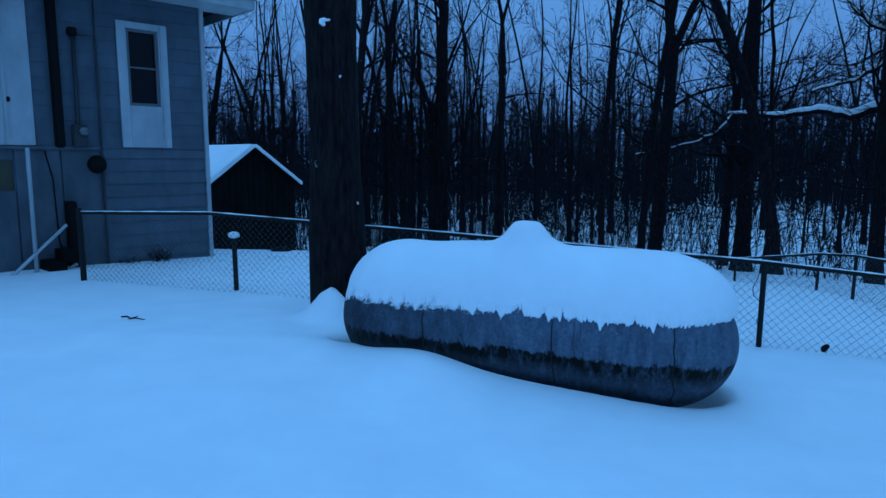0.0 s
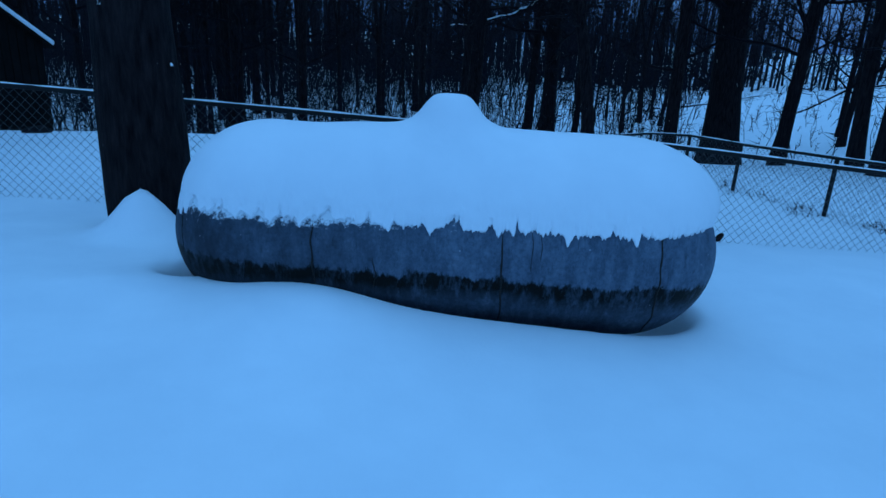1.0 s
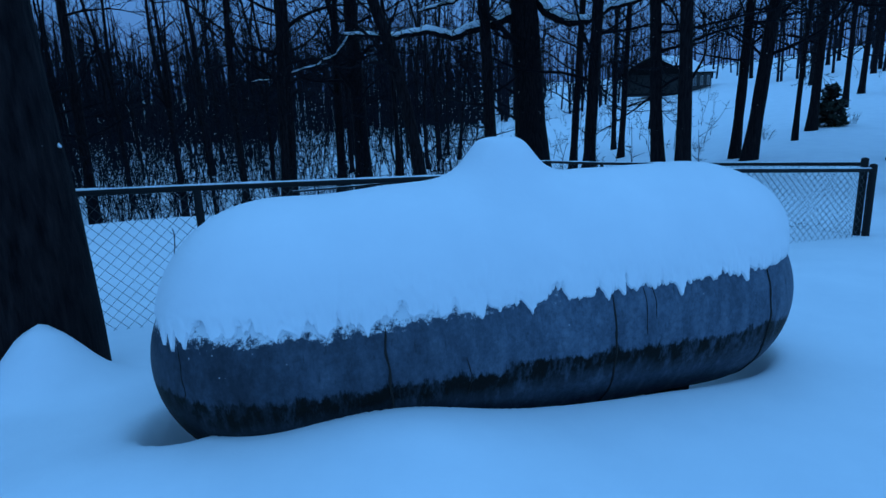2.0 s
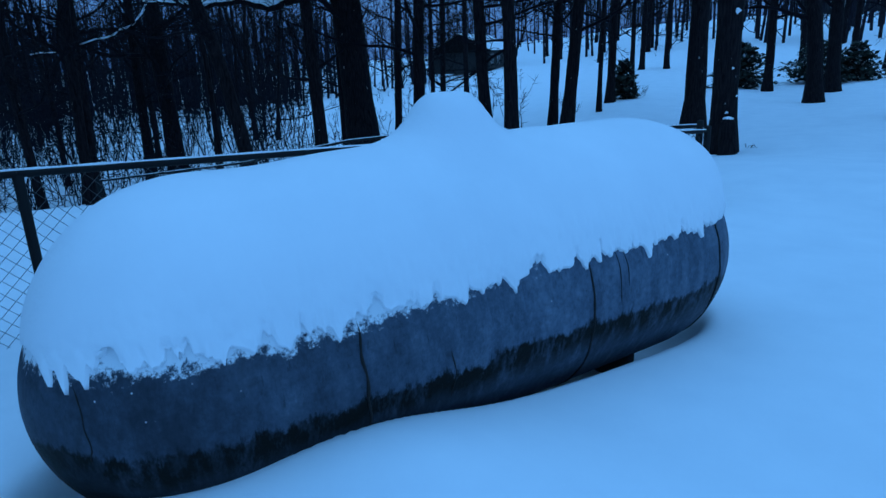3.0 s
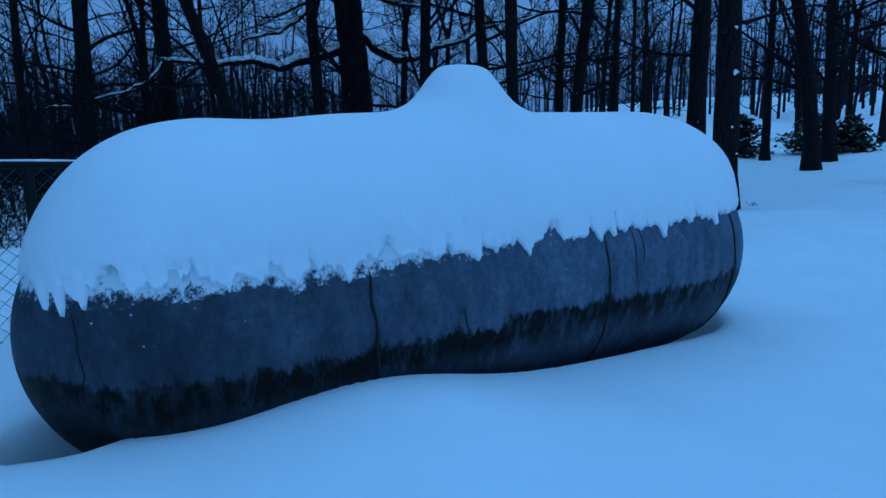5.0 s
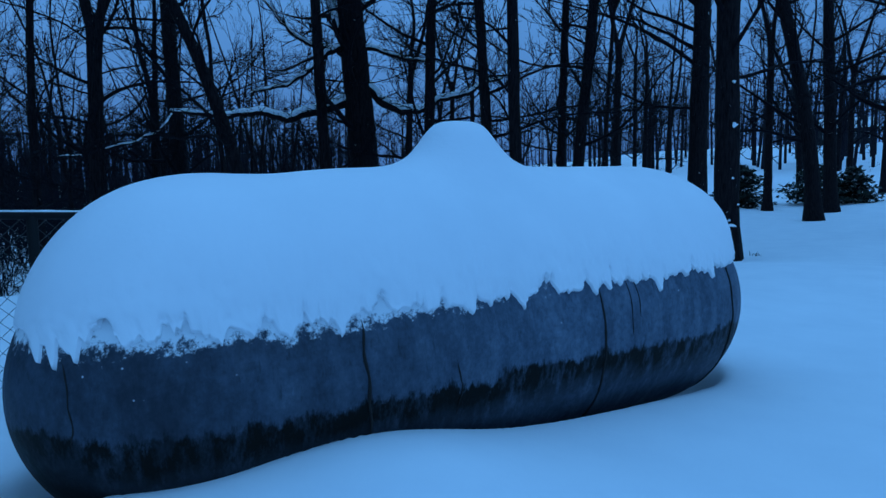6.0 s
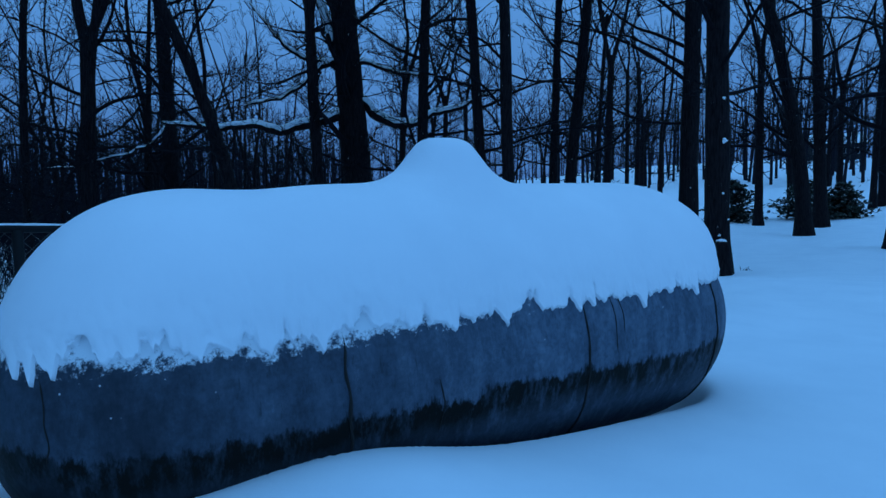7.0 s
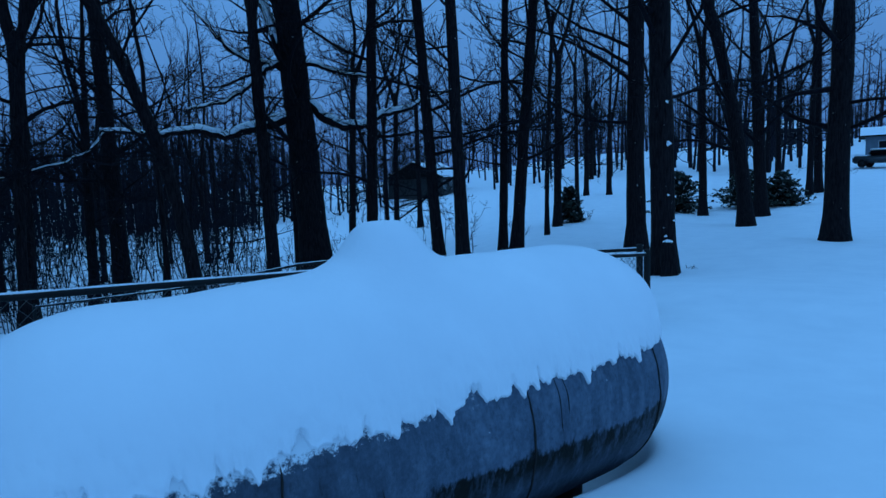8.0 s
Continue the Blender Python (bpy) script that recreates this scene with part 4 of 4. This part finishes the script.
    for i in range(n + 1):
        x = -7.5 + 8.22 * i / n
        w = 0.03 * noise.noise((x * 3, 0, 0))
        for y, z in ((-0.66 + w, 4.24), (-0.71 + w, 4.31), (-0.6 + w, 4.4), (1.0, 5.12), (2.5, 5.82), (2.5, 5.72), (-0.6, 4.26)):
            v.append((x, y, z))
    for i in range(n):
        for j in range(7):
            f.append((i * 7 + j, (i + 1) * 7 + j, (i + 1) * 7 + (j + 1) % 7, i * 7 + (j + 1) % 7))
    f += [tuple(range(6, -1, -1)), tuple(n * 7 + j for j in range(7))]
    o = new("roof_snow", mesh_of("roof_snow", v, f, SNOW))
    o.parent = house
    tagged(o, "snow lying over the eave")

    # post and rail of the outside stair
    pipe("porch_post", [(-2.78, -0.35, 1.74), (-2.8, -0.4, -0.2)], 0.028, WHITE, "thin white porch post")
    pipe("stair_rail", [(-3.3, -0.5, -0.2), (-2.35, -0.3, 0.62)], 0.025, WHITE, "snowy sloping hand rail")
    pipe("stair_rail", [(-2.75, -0.45, -0.12), (-2.25, -0.3, 0.02)], 0.025, WHITE)
    bm = bmesh.new()
    for k in range(4):
        box(bm, (0.24, 0.5, 0.16), pose(-2.95 + 0.2 * k, -0.25, -0.28 + 0.15 * k), 0.01)
    part("stair", bm, TIMBER, house, "dark wooden steps", False)
    bm = bmesh.new()
    box(bm, (0.14, 0.16, 1.1), pose(-2.22, -0.08, 0.4), 0.02)
    part("stair_post", bm, DARK, house, "dark stained post", False)


CONDUIT = worn_paint("conduit_grey", (0.03, 0.032, 0.036), (0.015, 0.016, 0.018), 0.6)
build_house()


# ---- shed ----
def build_shed():
    x, y = -6.47, 17.87
    shed = group_root("shed", pose(x - 0.08, y, snow_height(x, y) + 0.13, 0, 0, 45), "dark wooden shed with a snow-covered roof", "shed")
    w, depth, eave, peak = 2.6, 3.6, 1.65, 2.62
    bm = bmesh.new()
    prof = [(0, -0.5), (w, -0.5), (w, eave), (w / 2, peak), (0, eave)]
    a = [bm.verts.new((px, 0, pz)) for px, pz in prof]
    b = [bm.verts.new((px, depth, pz)) for px, pz in prof]
    bm.faces.new(a)
    bm.faces.new(b[::-1])
    for i in range(5):
        j = (i + 1) % 5
        bm.faces.new((a[j], a[i], b[i], b[j]))
    wall = part("wall", bm, TIMBER, shed, smooth_faces=False)
    for k in range(14):
        px = 0.09 + k * (w - 0.18) / 13
        top = eave + (peak - eave) * (1 - abs(px - w / 2) / (w / 2)) - 0.06
        bm = bmesh.new()
        box(bm, (0.17, 0.02, top + 0.4), pose(px, -0.012, (top - 0.4) / 2), 0.004)
        part("plank", bm, TIMBER, wall, smooth_faces=False)
    for sgn in (-1, 1):
        for nm, lift, t, material in (("roof", 0.03, 0.05, TIMBER), ("roof_snow", 0.12, 0.13, SNOW)):
            bm = bmesh.new()
            slope = math.atan2(peak - eave, w / 2)
            half = (w / 2 + 0.2) / math.cos(slope)
            m = pose(w / 2, depth / 2, peak + lift) @ pose(0, 0, 0, 0, math.degrees(slope) * sgn, 0) @ pose(sgn * half / 2, 0, 0)
            box(bm, (half, depth + 0.4 - (0.04 if nm == "roof_snow" else 0), t), m, 0.03 if nm == "roof_snow" else 0.005)
            part(nm, bm, material, shed, smooth_faces=False)


build_shed()


# ---- small things in the yard ----
def stub_post():
    x, y = -2.53, 8.17
    z = snow_height(x, y)
    root = group_root("stub_post", pose(x, y, z), "short steel post with a cap of snow", "post")
    v, f = [], []
    tube(v, f, [Vector((0, 0, -0.3)), Vector((-0.01, 0, 0.66))], [0.03, 0.03], 10)
    new("post", mesh_of("post", v, f, STEEL)).parent = root
    bm = bmesh.new()
    bmesh.ops.create_uvsphere(bm, u_segments=14, v_segments=8, radius=0.06, matrix=pose(-0.01, 0, 0.68) @ Matrix.Diagonal((1.2, 1, 0.7, 1)))
    part("snow_cap", bm, SNOW, root, "small cap of snow")


stub_post()


LEAF_S, LEAF_Z = 3.7, -0.35
VINES = [[(3.09, .3), (3.05, .19), (3.06, .1), (3.15, 0), (3.1, -.14), (3.14, -.3)],
         [(-.17, .32), (-.17, .21), (-.18, .09), (-.2, -.02), (-.24, -.12)]]


def fence_debris():
    """A dead leaf caught in the wire and a dry vine beside a post."""
    bm = bmesh.new()
    bmesh.ops.create_icosphere(bm, subdivisions=2, radius=1, matrix=Matrix.Diagonal((0.03, 0.012, 0.045, 1)))
    for vert in bm.verts:
        vert.co *= 1 + 0.4 * noise.noise(vert.co * 40)
    leaf = part("dead_leaf", bm, BARK, None)
    leaf.matrix_world = Matrix.Translation(fence_point(LEAF_S, LEAF_Z)) @ pose(0, -0.012, 0, 0, 35, -16)
    tagged(leaf, "curled dark dead leaf caught in the fence wire", "leaf")
    for k, line in enumerate(VINES):
        v, f = [], []
        pts = [fence_point(a, z) + Vector((0.01, -0.02, 0)) for a, z in line]
        fine = [pts[i].lerp(pts[i + 1], q / 4) + Vector((0.006 * math.sin(i * 3 + q), 0, 0)) for i in range(len(pts) - 1) for q in range(4)] + [pts[-1]]
        tube(v, f, fine, [0.0035] * len(fine), 5)
        ob = new("dry_vine", mesh_of("dry_vine", v, f, BARK))
        tagged(ob, "thin dry vine climbing the fence wire", "vine", "vines")


fence_debris()


def twig(x, y, length, turn, name="twig", label="thin dark twig lying on the snow"):
    z = snow_height(x, y)
    v, f = [], []
    pts = [Vector((length * (k / 5 - 0.5), 0.04 * math.sin(k * 2.1) * length, 0.012 + 0.03 * (k % 2) * length)) for k in range(6)]
    tube(v, f, pts, [0.007, 0.008, 0.008, 0.006, 0.005, 0.003], 5)
    tube(v, f, [pts[2], pts[2] + Vector((0.1, 0.12, 0.03)) * length * 1.5], [0.006, 0.003], 5)
    ob = new(name, mesh_of(name, v, f, BARK))
    ob.matrix_world = pose(x, y, z, 0, 0, turn)
    tagged(ob, label, "twig")


def dry_shrub(x, y, height, stems, seed, label="dry dark weed stems standing out of the snow"):
    rnd = random.Random(seed)
    v, f = [], []
    for k in range(stems):
        p = Vector((rnd.uniform(-0.12, 0.12), rnd.uniform(-0.12, 0.12), -0.1))
        q = p + Vector((rnd.uniform(-0.5, 0.5), rnd.uniform(-0.5, 0.5), 1)) * height * rnd.uniform(0.5, 1)
        tube(v, f, [p, p.lerp(q, 0.6) + Vector((0.02, 0, 0)), q], [0.006, 0.005, 0.002], 4)
        for _ in range(4):
            a = p.lerp(q, rnd.uniform(0.4, 1))
            tube(v, f, [a, a + Vector((rnd.uniform(-1, 1), rnd.uniform(-1, 1), rnd.uniform(0, 1))) * height * 0.25], [0.004, 0.002], 3)
    ob = new("dry_weed", mesh_of("dry_weed", v, f, TWIG))
    ob.matrix_world = pose(x, y, snow_height(x, y))
    tagged(ob, label, "weed", "dry weeds")


twig(-2.63, 5.86, 0.28, -20)
rnd = random.Random(77)
for k in range(22):
    dry_shrub(6.15 + rnd.uniform(-0.2, 0.25), 6.3 + 0.16 * k + rnd.uniform(-0.05, 0.05), rnd.uniform(0.08, 0.2), 8, 40 + k)
dry_shrub(-4.75, 10.9, 0.35, 26, 1)
dry_shrub(-5.1, 10.6, 0.22, 14, 2)
for k, (x, y) in enumerate(((26.0, 17.5), (24.5, 16.5), (28.0, 14.5), (22.5, 15.2), (21.0, 17.0), (30.5, 17.0), (12.8, 6.6), (19.3, 4.0))):
    dry_shrub(x, y, 0.6 if k < 6 else 0.2, 10, 10 + k)


def rock(x, y, size, seed):
    bm = bmesh.new()
    bmesh.ops.create_icosphere(bm, subdivisions=3, radius=1, matrix=Matrix.Diagonal((size, size * 0.7, size * 0.45, 1)))
    for vert in bm.verts:
        vert.co *= 1 + 0.25 * noise.noise(vert.co * 2 / size + Vector((seed, 0, 0)))
    ob = part("boulder", bm, BARK, None, "")
    ob.matrix_world = pose(x, y, snow_height(x, y) + size * 0.1, 0, 0, seed * 40)
    tagged(ob, "dark boulder capped with snow", "rock", "boulders")


rock(-3.34, 13.12, 0.2, 1)


# ---- far houses and the parked car ----
def far_house(x, y, turn, w, d, h, rise, label, wall_colour, windows):
    z = ground(x, y)
    root = group_root("far_house", pose(x, y, z, 0, 0, turn), label, "house", "far houses")
    bm = bmesh.new()
    box(bm, (w, d, h + 0.6), pose(0, d / 2, h / 2 - 0.3))
    part("wall", bm, wall_colour, root, smooth_faces=False)
    for nm, lift, material in (("roof", 0.0, TIMBER), ("roof_snow", 0.14, SNOW)):
        bm = bmesh.new()
        o = 0.5
        vs = [bm.verts.new(p) for p in ((-w / 2 - o, -o, h + lift), (w / 2 + o, -o, h + lift), (w / 2 + o, d + o, h + lift), (-w / 2 - o, d + o, h + lift), (-w / 2 - o, d / 2, h + rise + lift), (w / 2 + o, d / 2, h + rise + lift))]
        for c in ((0, 1, 5, 4), (3, 4, 5, 2), (0, 4, 3), (1, 2, 5), (0, 3, 2, 1))[:2 if nm == "roof_snow" else 5]:
            bm.faces.new([vs[i] for i in c])
        part(nm, bm, material, root, smooth_faces=False)
    for k in range(windows):
        bm = bmesh.new()
        px = -w / 2 + w * (k + 0.5) / windows
        box(bm, (0.9, 0.08, 1.1), pose(px, -0.02, h * 0.55), 0.01)
        wd = part("window", bm, WHITE, root, smooth_faces=False)
        bm = bmesh.new()
        box(bm, (0.74, 0.03, 0.94), pose(px, -0.06, h * 0.55))
        part("pane", bm, GLASS, wd, smooth_faces=False)


BROWN = worn_paint("brown_wall", (0.02, 0.018, 0.017), (0.012, 0.011, 0.01))
BLUE = worn_paint("blue_siding", (0.16, 0.2, 0.24), (0.1, 0.13, 0.16))
far_house(68, 47, 13, 9, 7, 1.8, 2.0, "low brown house with a snowy roof beyond the trees", BROWN, 4)
far_house(128, 18, -82, 10, 7, 2.4, 2.0, "low dark house with a white porch and snowy roof far off", BROWN, 5)
far_house(78, -1.0, -90, 9, 7, 2.1, 1.0, "pale blue sided house beyond the field", BLUE, 3)


def parked_car(x, y, turn):
    z = ground(x, y)
    root = group_root("parked_car", pose(x, y, z, 0, 0, turn), "dark parked car with snow on its roof and bonnet", "car")
    paint = mat("car_paint", (0.03, 0.035, 0.04), 0.3, 0.3)
    bm = bmesh.new()
    box(bm, (4.3, 1.75, 0.62), pose(0, 0, 0.65), 0.12)
    box(bm, (2.3, 1.55, 0.55), pose(-0.2, 0, 1.2), 0.18)
    part("body", bm, paint, root)
    for px, py in ((-1.35, -0.82), (1.35, -0.82), (-1.35, 0.82), (1.35, 0.82)):
        bm = bmesh.new()
        bmesh.ops.create_cone(bm, cap_ends=True, segments=20, radius1=0.33, radius2=0.33, depth=0.2, matrix=pose(px, py, 0.33, 90))
        wheel = part("wheel", bm, DARK, root)
        bm = bmesh.new()
        bmesh.ops.create_cone(bm, cap_ends=True, segments=16, radius1=0.19, radius2=0.17, depth=0.23, matrix=pose(px, py, 0.33, 90))
        part("rim", bm, STEEL, wheel)
    for size, at in (((2.0, 1.4, 0.14), (-0.2, 0, 1.52)), ((1.1, 1.5, 0.12), (1.5, 0, 1.0)), ((0.7, 1.5, 0.12), (-1.75, 0, 1.0))):
        bm = bmesh.new()
        box(bm, size, pose(*at), 0.05)
        part("snow_layer", bm, SNOW, root)
    for sgn in (-1, 1):
        bm = bmesh.new()
        box(bm, (1.9, 0.03, 0.34), pose(-0.2, sgn * 0.775, 1.22), 0.01)
        part("side_window", bm, GLASS, root, smooth_faces=False)


parked_car(66, 2.2, 70)


# ---- broken stub at the fence's end ----
STUB = (11.68, 6.80)

def broken_stub(x, y):
    z = snow_height(x, y)
    root = group_root("broken_stump", pose(x, y, z, 0, 0, 20), "dark broken stump by the tree, capped with snow", "stump")
    rnd = random.Random(2)
    v, f = [], []
    pts = [Vector((-0.02, 0, -0.2)), Vector((0, 0, 0.1)), Vector((0.03, 0, 0.35)), Vector((0.02, 0.02, 0.6)), Vector((0.03, 0.02, 0.66))]
    tube(v, f, pts, [0.2, 0.17, 0.15, 0.13, 0.09], 12)
    for p in v:
        p += Vector((p.x, p.y, 0)) * rnd.uniform(-0.1, 0.12)
    new("trunk", mesh_of("trunk", v, f, BARK)).parent = root
    bm = bmesh.new()
    made = bmesh.ops.create_icosphere(bm, subdivisions=2, radius=1)
    for vert in made["verts"]:
        c = vert.co
        vert.co = Vector((0.03 + c.x * 0.1, 0.02 + c.y * 0.1, 0.66 + c.z * 0.05 + 0.015 * noise.noise(c * 2)))
    part("snow_layer", bm, SNOW, root, "small cap of snow")


broken_stub(*STUB)
